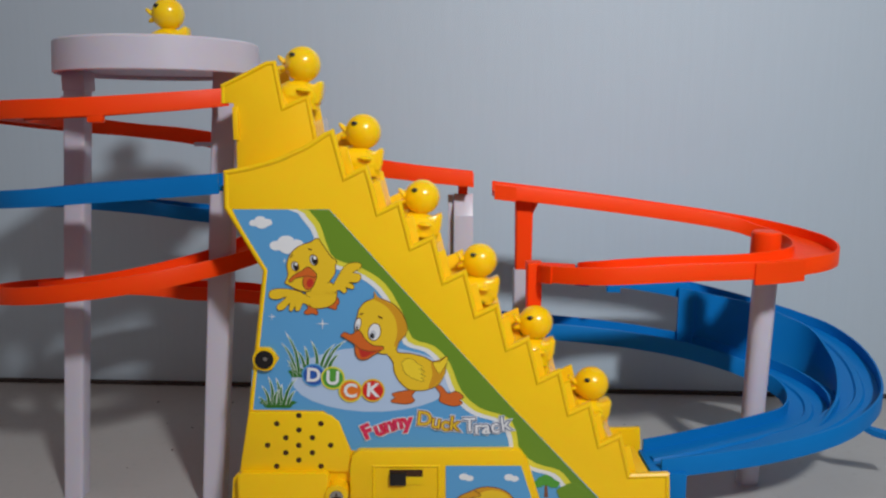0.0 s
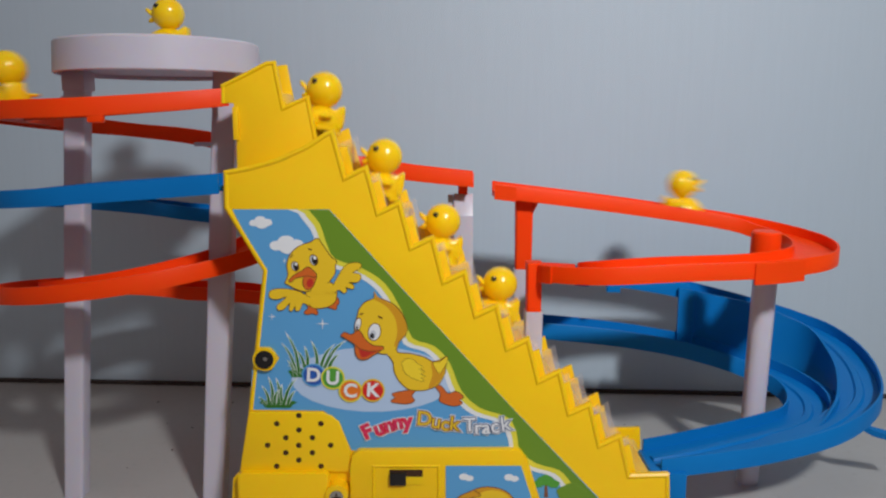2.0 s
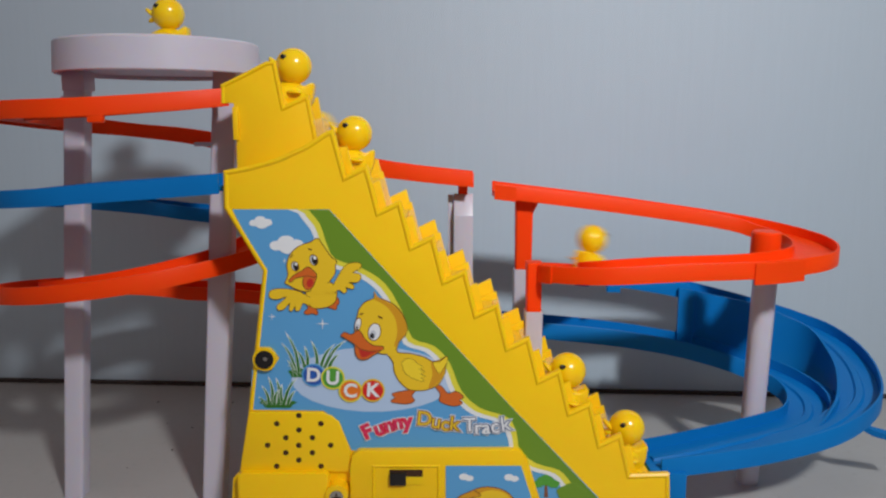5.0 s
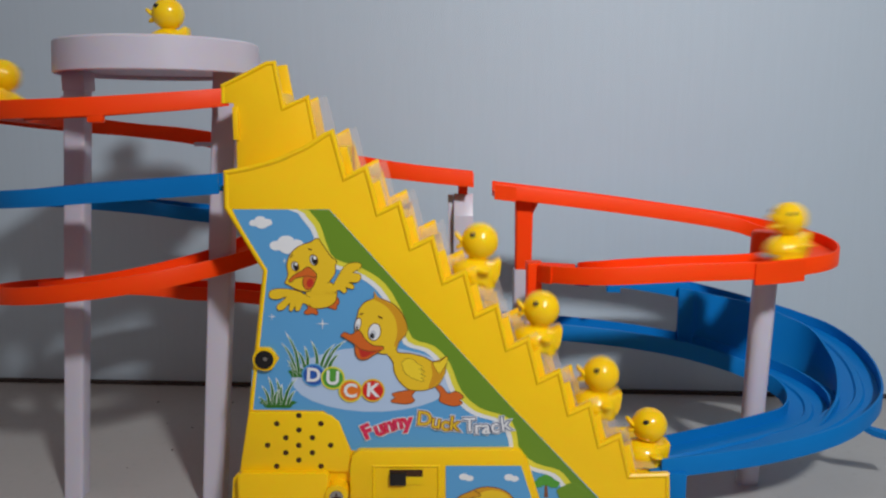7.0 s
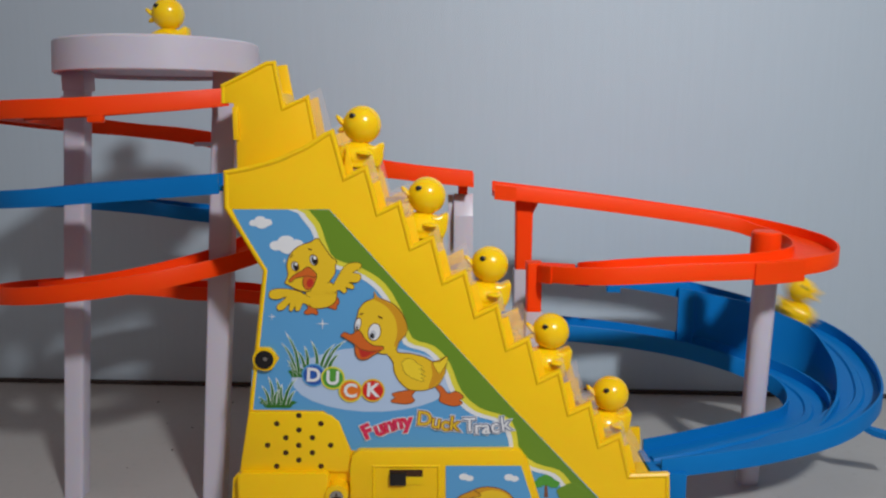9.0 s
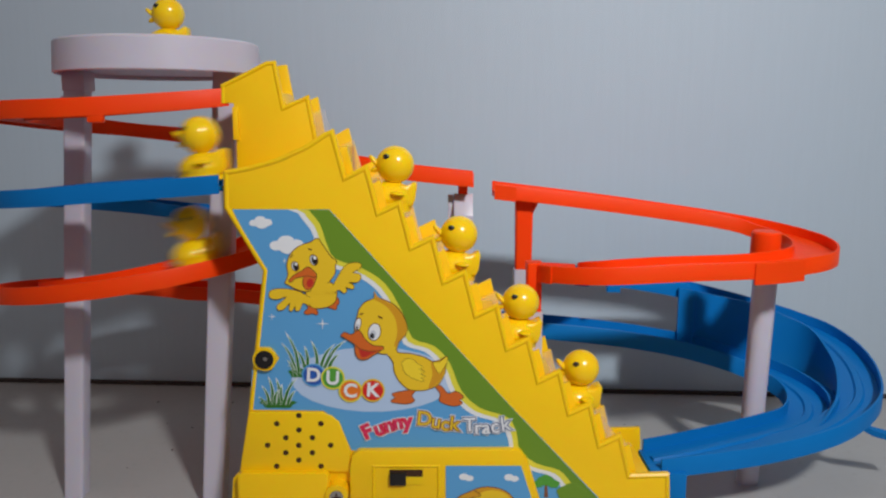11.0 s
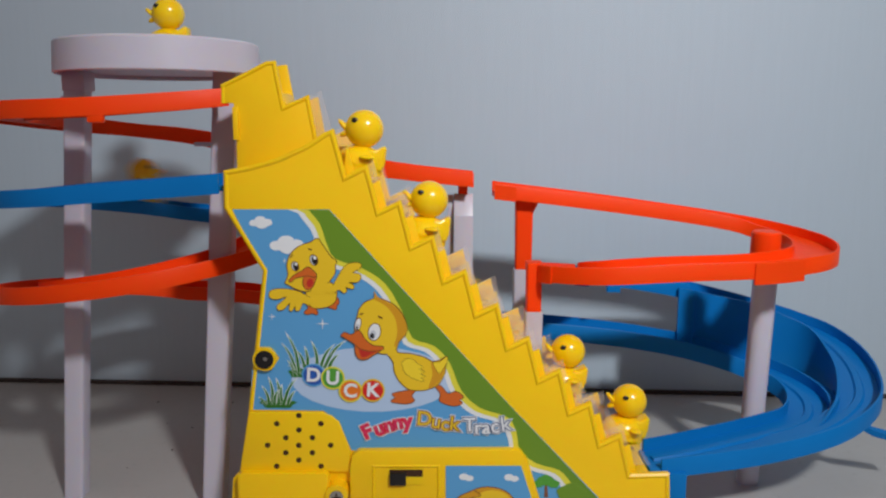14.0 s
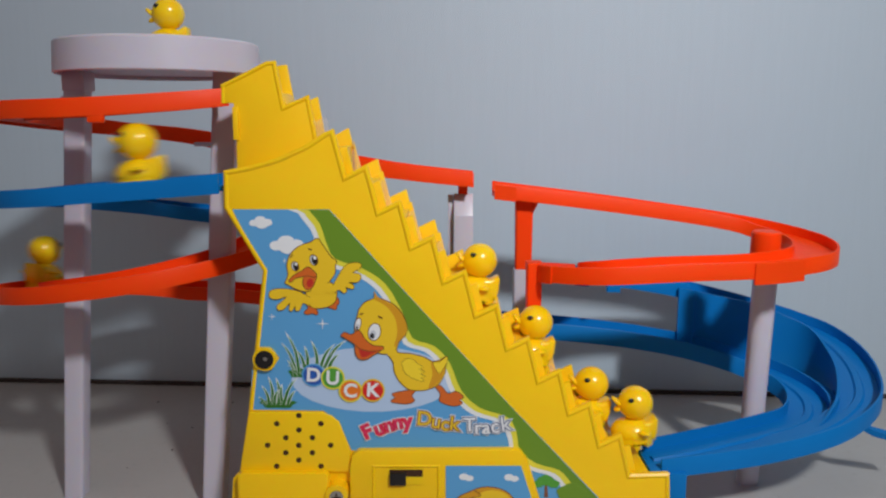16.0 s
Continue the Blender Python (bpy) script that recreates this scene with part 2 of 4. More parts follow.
# ---- the stair machine ----
PEAK, STEP = (-0.0706, 0.2938), (0.02149, -0.02304)
DIP = ((-0.0632, 0.2640)[0] + 0.0706, (-0.0632, 0.2640)[1] - 0.2938)
machine = thing("stair_machine", "bright yellow plastic duck lift machine with a printed sticker", "toy machine")


def teeth(dx=0.0, dz=0.0, n=10):
    out = []
    for i in range(n):
        x, z = PEAK[0] + STEP[0] * i + dx, PEAK[1] + STEP[1] * i + dz
        out += [(x, z), (x + DIP[0], z + DIP[1])]
    return out


LEFT = [(-0.1479, 0.0313), (-0.1461, 0.0532), (-0.1411, 0.0591), (-0.1330, 0.1039), (-0.1196, 0.2004), (-0.1435, 0.2426), (-0.1428, 0.2669)]
FOOT_R = (0.1573, 0.0574)
lower = [(0.160, 0.0), (-0.141, 0.0)] + LEFT + [(-0.1261, 0.2699), (-0.1076, 0.2750), (-0.0891, 0.2833), (-0.0761, 0.2916)] + teeth() + [FOOT_R]
part("front_panel", plate(lower, 0.0, 0.004), YELLOW, machine)
upper = [(-0.1450, 0.2533), (-0.1444, 0.2860), (-0.1463, 0.2868), (-0.1452, 0.3108), (-0.1543, 0.3108), (-0.1537, 0.3235), (-0.1377, 0.3311), (-0.1219, 0.3390), (-0.1152, 0.3398), (-0.1101, 0.3093), (-0.0930, 0.3166), (-0.0876, 0.2848), (-0.0574, 0.2493), (-0.1144, 0.2170)]
part("upper_panel", plate(upper, 0.041, 0.0445), YELLOW, machine)
part("back_panel", plate([(0.160, 0.0), (-0.141, 0.0), (-0.115, 0.2), (-0.13, 0.31), (-0.1219, 0.3390), (-0.1152, 0.3398), (-0.1101, 0.3093), (-0.0930, 0.3166), (-0.0876, 0.2848)] + teeth() + [FOOT_R], 0.080, 0.084), YELLOW, machine)
part("housing", plate([(0.150, 0.003), (-0.135, 0.003), (-0.120, 0.09), (-0.112, 0.19), (-0.125, 0.222), (-0.06, 0.222), (0.115, 0.035), (0.150, 0.035)], 0.0042, 0.0798), YELLOW, machine)
part("exit_ramp", plate([(-0.1435, 0.247), (-0.1435, 0.2575), (-0.10, 0.263), (-0.078, 0.262), (-0.078, 0.236)], 0.0042, 0.0408), YELLOW, machine)
part("top_ledge", plate([(-0.145, 0.30), (-0.145, 0.3145), (-0.125, 0.318), (-0.112, 0.318), (-0.105, 0.30)], 0.0447, 0.0798), YELLOW, machine)
part("inner_comb", plate([(x + 0.0075, z - 0.0105) for x, z in teeth(0, 0, 10)] + [(0.138, 0.03), (-0.03, 0.21), (-0.066, 0.26)], 0.0055, 0.0075, 0.0003), YELLOW, machine)
part("inner_comb", plate([(x + 0.004, z - 0.009) for x, z in teeth(0, 0, 10)] + [(0.138, 0.03), (-0.03, 0.21), (-0.066, 0.26)], 0.0765, 0.0785, 0.0003), YELLOW, machine)
for i in range(1, 12):
    sx, sz = -0.0985 + 0.0211 * i, 0.3045 - 0.0235 * i
    part("step", box(sx - 0.0118, sx + 0.0096, 0.0100 if i > 1 else 0.0450, 0.0740, sz - 0.026, sz - 0.0004, 0.0006), YELLOW, machine)
part("foot_step", box(0.1265, 0.1480, 0.014, 0.062, 0.020, 0.0500), YELLOW, machine)


def rim(line, w, y0, y1, closed=True):
    """A raised bead along the inside of an outline of (x, z) that runs clockwise."""
    n = len(line)
    bm = bmesh.new()
    rows = []
    for i in range(n):
        p = Vector(line[i])
        a = Vector(line[i - 1]) if closed or i else p * 2 - Vector(line[1])
        b = Vector(line[(i + 1) % n]) if closed or i < n - 1 else p * 2 - Vector(line[i - 1])
        u, v = (p - a).normalized(), (b - p).normalized()
        m = Vector((u.y, -u.x)) + Vector((v.y, -v.x))
        m = m / max(0.55, m.dot(Vector((v.y, -v.x))))
        q, e = p + m * w, m * (w * 0.36)
        rows.append([bm.verts.new(c) for c in ((p.x, y0, p.y), (p.x + e.x, y1, p.y + e.y), (q.x - e.x, y1, q.y - e.y), (q.x, y0, q.y))])
    for i in range(n if closed else n - 1):
        a, b = rows[i], rows[(i + 1) % n]
        for j in range(3):
            bm.faces.new((a[j], a[j + 1], b[j + 1], b[j]))
    return bm


edge = LEFT[3:] + [(-0.1261, 0.2699), (-0.1076, 0.2750), (-0.0891, 0.2833), (-0.0761, 0.2916)] + teeth() + [FOOT_R, (0.160, 0.01)]
part("rim", rim(edge, 0.0036, 0.0002, -0.0009, False), YELLOW, machine)
part("rim", rim(upper[4:12], 0.0032, 0.0412, 0.0402, False), YELLOW, machine)
part("clip", box(-0.1458, -0.1419, 0.0385, 0.0415, 0.2856, 0.3081), YELLOW, machine)

# clear plastic lifting steps that rise and fall between the panels
lifter = thing("lifting_steps", "thin clear plastic lifting steps inside the yellow machine", "lifting steps")
COMB = teeth(-0.0430, 0.0461, 12)
for y, k in ((0.0085, 5), (0.0745, 1)):
    part("step_plate", plate([(x + 0.006, z - 0.012) for x, z in COMB[k:]] + [(COMB[-1][0] + 0.006, COMB[-1][1] - 0.026), (COMB[k][0] + 0.006, COMB[k][1] - 0.030)], y, y + 0.0012, 0), CLEAR, lifter)
for x, z in COMB[5::2]:
    part("tread", box(x + 0.005, x + 0.0195, 0.0100, 0.0740, z - 0.0135, z - 0.0125, 0), CLEAR, lifter)

# ---- printed sticker and fittings on the machine's front ----
UNIT = 0.00037


def layer(n):
    return -0.00008 * n - 0.0002, -0.00008 * n


def shape(name, pts, mat, n, parent):
    y0, y1 = layer(n)
    return part(name, plate(pts, y0, y1, 0), PR[mat], parent, "", 20)


def oval(c, rx, ry, rot=0.0, n=26, wob=0.0):
    out = []
    for i in range(n):
        t = 2 * math.pi * i / n
        k = 1 + wob * math.sin(5 * t)
        x, z, r = rx * k * math.cos(t), ry * k * math.sin(t), radians(rot)
        out.append((c[0] + UNIT * (x * math.cos(r) - z * math.sin(r)), c[1] + UNIT * (x * math.sin(r) + z * math.cos(r))))
    return out


def inked(name, c, rx, ry, rot, mat, n, parent, wob=0.0):
    shape("outline", oval(c, rx + 1.6, ry + 1.6, rot, wob=wob), "line", n, parent)
    return shape(name, oval(c, rx, ry, rot, wob=wob), mat, n + 1, parent)


def drawn(name, pts, mat, n, parent, ink=1.5):
    """A printed patch with rounded corners and a thin dark outline."""
    rounded = [p[:2] for p in smooth([(x, z) for x, z in pts] + [pts[0]], 4)][:-1]
    m = len(rounded)
    turn = 1 if sum(rounded[i - 1][0] * rounded[i][1] - rounded[i][0] * rounded[i - 1][1] for i in range(m)) > 0 else -1
    edge = []
    for i, (x, z) in enumerate(rounded):
        d = Vector((rounded[(i + 1) % m][0] - rounded[i - 1][0], rounded[(i + 1) % m][1] - rounded[i - 1][1])).normalized() * ink * UNIT * turn
        edge.append((x + d.y, z - d.x))
    shape("outline", edge, "line", n, parent)
    return shape(name, rounded, mat, n + 1, parent)


sticker = part("sticker", plate([(-0.1380, 0.2415), (-0.0744, 0.2415), (0.0467, 0.1060), (0.1097, 0.0381), (0.1151, 0.0292), (0.0696, 0.0292), (0.0554, 0.0744), (-0.0632, 0.0744), (-0.0713, 0.0958), (-0.0820, 0.1031), (-0.1318, 0.1039), (-0.1295, 0.1321),
                                 (-0.1165, 0.1321), (-0.1105, 0.1405), (-0.1159, 0.1480), (-0.1262, 0.1488), (-0.1185, 0.2004)], *layer(0), 0), PR["sky"], machine, "glossy blue printed sticker with cartoon ducks and grass")
shape("pond", oval((-0.0476, 0.1253), 150, 62), "pale", 1, sticker)
INNER = [(-0.0884, 0.2415), (-0.0809, 0.2322), (-0.0768, 0.2194), (-0.0711, 0.2088), (-0.0540, 0.2027), (-0.0384, 0.1920), (-0.0272, 0.1727), (-0.0205, 0.1547), (-0.0061, 0.1492), (0.0046, 0.1373), (0.0123, 0.1181), (0.0255, 0.1052), (0.0441, 0.0986), (0.0505, 0.0876), (0.0531, 0.0744), (0.0650, 0.0649), (0.0807, 0.0599), (0.0896, 0.0499), (0.1011, 0.0355)]
OUTER = [(0.1097, 0.0372), (0.0469, 0.1056), (-0.0746, 0.2413)]
for n, (mat, d) in enumerate((("cloud", 22), ("lime", 12), ("green", 0))):
    shape("bank", [(x - d * UNIT * 0.72, z - d * UNIT * 0.55) for x, z in smooth(INNER, 3)[1:]] + OUTER + [(INNER[0][0] - d * UNIT * 1.6, INNER[0][1]), (INNER[0][0] + (7 - d * 1.1) * UNIT, INNER[0][1] - 7 * UNIT)], mat, n + 2, sticker)
for c, k in (((-0.1198, 0.2333), 1.0), ((-0.1033, 0.2186), 1.5)):
    for dx, dz, r in ((-12, -2, 8), (0, 3, 10), (12, -1, 9), (2, -4, 11)):
        shape("cloud", oval((c[0] + dx * k * UNIT, c[1] + dz * k * UNIT), r * k, r * k * 0.72), "cloud", {-12: 2, 0: 4, 12: 3, 2: 5}[dx], sticker)
for c, r in (((-0.0808, 0.1645), 11), ((-0.1144, 0.1695), 7), ((-0.1048, 0.2073), 6), ((-0.0670, 0.1874), 6)):
    shape("star", [(c[0] + UNIT * r * (1 if i % 2 == 0 else 0.16) * math.cos(i * math.pi / 4), c[1] + UNIT * r * (1 if i % 2 == 0 else 0.16) * math.sin(i * math.pi / 4)) for i in range(8)], "cloud", 6, sticker)
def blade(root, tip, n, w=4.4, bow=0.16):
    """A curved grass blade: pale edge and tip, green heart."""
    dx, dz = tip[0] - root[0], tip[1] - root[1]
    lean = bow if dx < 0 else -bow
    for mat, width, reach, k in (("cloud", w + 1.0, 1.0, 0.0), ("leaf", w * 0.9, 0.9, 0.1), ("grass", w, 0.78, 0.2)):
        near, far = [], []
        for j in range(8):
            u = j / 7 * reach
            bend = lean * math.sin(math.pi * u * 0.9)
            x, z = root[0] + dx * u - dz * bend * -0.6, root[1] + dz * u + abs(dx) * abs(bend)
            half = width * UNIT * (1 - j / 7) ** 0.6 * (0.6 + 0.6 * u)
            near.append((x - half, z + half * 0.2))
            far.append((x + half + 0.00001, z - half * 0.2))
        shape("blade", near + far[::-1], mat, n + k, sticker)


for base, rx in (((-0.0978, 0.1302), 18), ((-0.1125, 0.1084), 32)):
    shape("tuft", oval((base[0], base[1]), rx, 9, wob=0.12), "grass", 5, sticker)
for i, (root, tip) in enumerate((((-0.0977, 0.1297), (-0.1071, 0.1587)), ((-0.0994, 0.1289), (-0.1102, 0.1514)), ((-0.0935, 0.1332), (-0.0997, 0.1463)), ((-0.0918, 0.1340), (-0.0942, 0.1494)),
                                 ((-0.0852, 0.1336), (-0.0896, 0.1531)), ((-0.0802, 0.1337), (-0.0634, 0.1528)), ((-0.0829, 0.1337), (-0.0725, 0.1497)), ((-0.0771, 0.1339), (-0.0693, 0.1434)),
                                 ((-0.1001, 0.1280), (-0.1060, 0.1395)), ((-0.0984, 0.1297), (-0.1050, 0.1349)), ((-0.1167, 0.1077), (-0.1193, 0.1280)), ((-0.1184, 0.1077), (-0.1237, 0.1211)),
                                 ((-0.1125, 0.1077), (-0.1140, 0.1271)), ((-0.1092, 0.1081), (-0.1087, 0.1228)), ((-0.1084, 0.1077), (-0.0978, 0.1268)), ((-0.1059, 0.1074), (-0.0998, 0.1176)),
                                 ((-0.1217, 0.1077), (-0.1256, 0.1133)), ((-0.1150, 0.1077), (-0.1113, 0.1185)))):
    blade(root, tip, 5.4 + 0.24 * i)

# upper printed duck with spread wings
drawn("foot", [(-0.0907, 0.1773), (-0.0865, 0.1785), (-0.0847, 0.1742), (-0.0840, 0.1711), (-0.0878, 0.1719), (-0.0905, 0.1711), (-0.0927, 0.1723), (-0.0900, 0.1750)], "bill", 6, sticker)
drawn("foot", [(-0.0786, 0.1765), (-0.0732, 0.1800), (-0.0705, 0.1823), (-0.0695, 0.1789), (-0.0710, 0.1773), (-0.0715, 0.1746), (-0.0748, 0.1754)], "bill", 6, sticker)
drawn("body", [(-0.0911, 0.1897), (-0.0842, 0.1927), (-0.0767, 0.1935), (-0.0715, 0.1897), (-0.0709, 0.1843), (-0.0725, 0.1793), (-0.0771, 0.1765), (-0.0828, 0.1754), (-0.0877, 0.1762), (-0.0906, 0.1804)], "duck", 8, sticker)
drawn("head", [(-0.1049, 0.1927), (-0.1025, 0.1981), (-0.1030, 0.2050), (-0.1005, 0.2118), (-0.0947, 0.2171), (-0.0872, 0.2198), (-0.0845, 0.2216), (-0.0819, 0.2220), (-0.0805, 0.2194), (-0.0773, 0.2148), (-0.0737, 0.2095), (-0.0707, 0.2076), (-0.0715, 0.2042), (-0.0716, 0.1996), (-0.0744, 0.1950), (-0.0778, 0.1920), (-0.0843, 0.1881), (-0.0919, 0.1870), (-0.0975, 0.1885), (-0.1008, 0.1904)], "duck", 10, sticker)
shape("neck", oval((-0.0820, 0.1893), 17, 12, 15), "duck", 11.5, sticker)
drawn("wing", [(-0.0745, 0.1881), (-0.0698, 0.1966), (-0.0652, 0.2035), (-0.0599, 0.2061), (-0.0550, 0.2057), (-0.0547, 0.2027), (-0.0600, 0.1996), (-0.0555, 0.1985), (-0.0545, 0.1958), (-0.0571, 0.1931), (-0.0628, 0.1931), (-0.0594, 0.1908), (-0.0599, 0.1885), (-0.0647, 0.1897), (-0.0640, 0.1874), (-0.0659, 0.1858), (-0.0693, 0.1881), (-0.0723, 0.1858)], "duck", 12, sticker, 0.9)
drawn("wing", [(-0.0890, 0.1827), (-0.0957, 0.1866), (-0.1050, 0.1885), (-0.1126, 0.1881), (-0.1157, 0.1854), (-0.1147, 0.1823), (-0.1102, 0.1816), (-0.1041, 0.1835), (-0.1072, 0.1800), (-0.1107, 0.1769), (-0.1100, 0.1742), (-0.1066, 0.1746), (-0.1020, 0.1789), (-0.1028, 0.1746), (-0.1010, 0.1734), (-0.0986, 0.1769), (-0.0983, 0.1738), (-0.0957, 0.1742), (-0.0933, 0.1789), (-0.0892, 0.1773)], "duck", 12, sticker, 0.9)
shape("wing_root", oval((-0.0749, 0.1881), 9, 7, 30), "duck", 13.5, sticker)
shape("wing_root", oval((-0.0887, 0.1804), 8, 6), "duck", 13.5, sticker)
for c, rx, ry in (((-0.0978, 0.2038), 6, 8.5), ((-0.0853, 0.2080), 6.5, 9.5)):
    shape("eye", oval(c, rx + 1.2, ry + 1, 14), "line", 12, sticker)
    shape("eye", oval((c[0] - 1.5 * UNIT, c[1]), rx - 1.5, ry - 1, 14), "silver", 12.6, sticker)
    shape("pupil", oval((c[0] + 1 * UNIT, c[1] - 0.5 * UNIT), rx * 0.72, ry * 0.8, 14), "ink", 13.2, sticker)
    shape("glint", oval((c[0] + 2 * UNIT, c[1] + 4 * UNIT), rx * 0.4, ry * 0.35), "cloud", 14, sticker)
drawn("mouth", [(-0.0919, 0.1981), (-0.0844, 0.1981), (-0.0853, 0.1931), (-0.0877, 0.1889), (-0.0911, 0.1885), (-0.0929, 0.1927)], "bill", 12, sticker)
shape("tongue", oval((-0.0883, 0.1927), 6, 8, -15), "mouth", 13.6, sticker)
drawn("bill", [(-0.1022, 0.1939), (-0.0991, 0.1973), (-0.0938, 0.2004), (-0.0895, 0.2031), (-0.0866, 0.2012), (-0.0841, 0.1985), (-0.0852, 0.1966), (-0.0893, 0.1977), (-0.0935, 0.1970), (-0.0984, 0.1958), (-0.1007, 0.1935)], "bill", 14, sticker)
for c, turn in (((-0.0998, 0.2107), 40), ((-0.0877, 0.2152), -20)):
    shape("brow", oval(c, 4, 1.3, turn), "line", 13, sticker)
# lower printed duck, walking
drawn("leg", [(-0.0202, 0.1224), (-0.0215, 0.1185), (-0.0268, 0.1171), (-0.0343, 0.1154), (-0.0325, 0.1126), (-0.0352, 0.1098), (-0.0252, 0.1084), (-0.0196, 0.1105), (-0.0215, 0.1140), (-0.0185, 0.1185)], "bill", 6, sticker)
drawn("leg", [(-0.0055, 0.1209), (-0.0016, 0.1154), (-0.0023, 0.1107), (0.0022, 0.1081), (0.0084, 0.1069), (0.0130, 0.1088), (0.0110, 0.1107), (0.0137, 0.1133), (0.0088, 0.1168), (0.0034, 0.1154), (-0.0016, 0.1209)], "bill", 6, sticker)
drawn("body", [(-0.0397, 0.1468), (-0.0320, 0.1484), (-0.0305, 0.1444), (-0.0225, 0.1436), (-0.0130, 0.1412), (-0.0073, 0.1381), (-0.0015, 0.1393), (0.0027, 0.1416), (0.0015, 0.1341), (0.0008, 0.1293), (-0.0035, 0.1221), (-0.0112, 0.1185), (-0.0189, 0.1181), (-0.0246, 0.1197), (-0.0300, 0.1253), (-0.0330, 0.1321), (-0.0337, 0.1381)], "duck", 8, sticker)
shape("tail_shade", [p[:2] for p in smooth([(-0.0084, 0.1377), (-0.0015, 0.1385), (0.0015, 0.1401), (0.0011, 0.1321), (-0.0027, 0.1237), (-0.0077, 0.1201), (-0.0100, 0.1197), (-0.0073, 0.1281), (-0.0077, 0.1333), (-0.0084, 0.1377)], 3)], "shade", 9.6, sticker)
drawn("head", [(-0.0560, 0.1742), (-0.0525, 0.1789), (-0.0475, 0.1812), (-0.0449, 0.1823), (-0.0392, 0.1808), (-0.0325, 0.1773), (-0.0273, 0.1711), (-0.0243, 0.1625), (-0.0255, 0.1570), (-0.0297, 0.1523), (-0.0313, 0.1480), (-0.0359, 0.1444), (-0.0428, 0.1444), (-0.0511, 0.1492), (-0.0571, 0.1539), (-0.0589, 0.1598), (-0.0580, 0.1664)], "duck", 12, sticker)
shape("crest", [p[:2] for p in smooth([(-0.0453, 0.1808), (-0.0459, 0.1870), (-0.0437, 0.1835), (-0.0392, 0.1808), (-0.0325, 0.1773), (-0.0273, 0.1711), (-0.0245, 0.1625), (-0.0257, 0.1570), (-0.0299, 0.1523), (-0.0313, 0.1488), (-0.0328, 0.1499), (-0.0308, 0.1578), (-0.0318, 0.1676), (-0.0363, 0.1750), (-0.0412, 0.1789), (-0.0453, 0.1808)], 3)], "shade", 13.4, sticker)
shape("neck", oval((-0.0344, 0.1444), 9, 7), "duck", 13.6, sticker)
drawn("wing", [(-0.0278, 0.1374), (-0.0250, 0.1400), (-0.0209, 0.1400), (-0.0171, 0.1366), (-0.0135, 0.1345), (-0.0160, 0.1328), (-0.0125, 0.1314), (-0.0151, 0.1297), (-0.0118, 0.1280), (-0.0148, 0.1271), (-0.0129, 0.1246), (-0.0168, 0.1251), (-0.0218, 0.1275), (-0.0259, 0.1309)], "plume", 10.4, sticker, 0.8)
drawn("tail", [(-0.0069, 0.1378), (-0.0019, 0.1381), (0.0024, 0.1417), (0.0027, 0.1383), (0.0005, 0.1340), (-0.0023, 0.1302), (-0.0049, 0.1332)], "plume", 10.4, sticker, 0.8)
for c, rx, ry in (((-0.0460, 0.1590), 10.5, 15.5), ((-0.0569, 0.1645), 4.5, 11)):
    inked("eye", c, rx, ry, -12, "cloud", 14, sticker)
    shape("iris", oval((c[0] - 3 * UNIT * rx / 10, c[1] - 5 * UNIT), rx * 0.55, ry * 0.55, -12), "silver", 15.4, sticker)
    shape("pupil", oval((c[0] - 4 * UNIT * rx / 10, c[1] - 7 * UNIT), rx * 0.36, ry * 0.33), "ink", 16, sticker)
drawn("mouth", [(-0.0591, 0.1507), (-0.0530, 0.1476), (-0.0416, 0.1472), (-0.0474, 0.1428), (-0.0520, 0.1401), (-0.0566, 0.1405), (-0.0588, 0.1444)], "bill", 14, sticker)
shape("tongue", [p[:2] for p in smooth([(-0.0568, 0.1484), (-0.0530, 0.1468), (-0.0443, 0.1464), (-0.0485, 0.1436), (-0.0523, 0.1416), (-0.0554, 0.1420), (-0.0568, 0.1484)], 3)], "mouth", 15.6, sticker)
drawn("bill", [(-0.0684, 0.1566), (-0.0661, 0.1586), (-0.0616, 0.1570), (-0.0570, 0.1598), (-0.0547, 0.1578), (-0.0525, 0.1539), (-0.0473, 0.1496), (-0.0408, 0.1488), (-0.0412, 0.1468), (-0.0492, 0.1460), (-0.0557, 0.1476), (-0.0602, 0.1515), (-0.0647, 0.1543)], "bill", 16, sticker)
shape("brow", oval((-0.0420, 0.1692), 5, 1.6, -30), "line", 16, sticker)
shape("brow", oval((-0.0545, 0.1715), 4, 1.4, 15), "line", 16, sticker)
# round letters and the title
def letter(ch, c, size, mat, n, parent, turn=0.0, fat=0.0004, squeeze=1.0):
    cu = bpy.data.curves.new("letter", "FONT")
    cu.body, cu.size, cu.align_x, cu.align_y, cu.extrude, cu.offset = ch, size, "CENTER", "CENTER", 0.00012, fat
    tmp = bpy.data.objects.new("letter", cu)
    me = bpy.data.meshes.new_from_object(tmp)
    bpy.data.objects.remove(tmp)
    me.materials.clear()
    me.materials.append(PR[mat])
    ob = new("letter", me)
    ob.parent = parent
    ob.matrix_local = Matrix.Translation((c[0], layer(n)[0], c[1])) @ pose(0, 0, 0, 0, -turn, 0) @ pose(0, 0, 0, 90, 0, 0)
    ob.scale = (squeeze, 1, 1)
    return ob


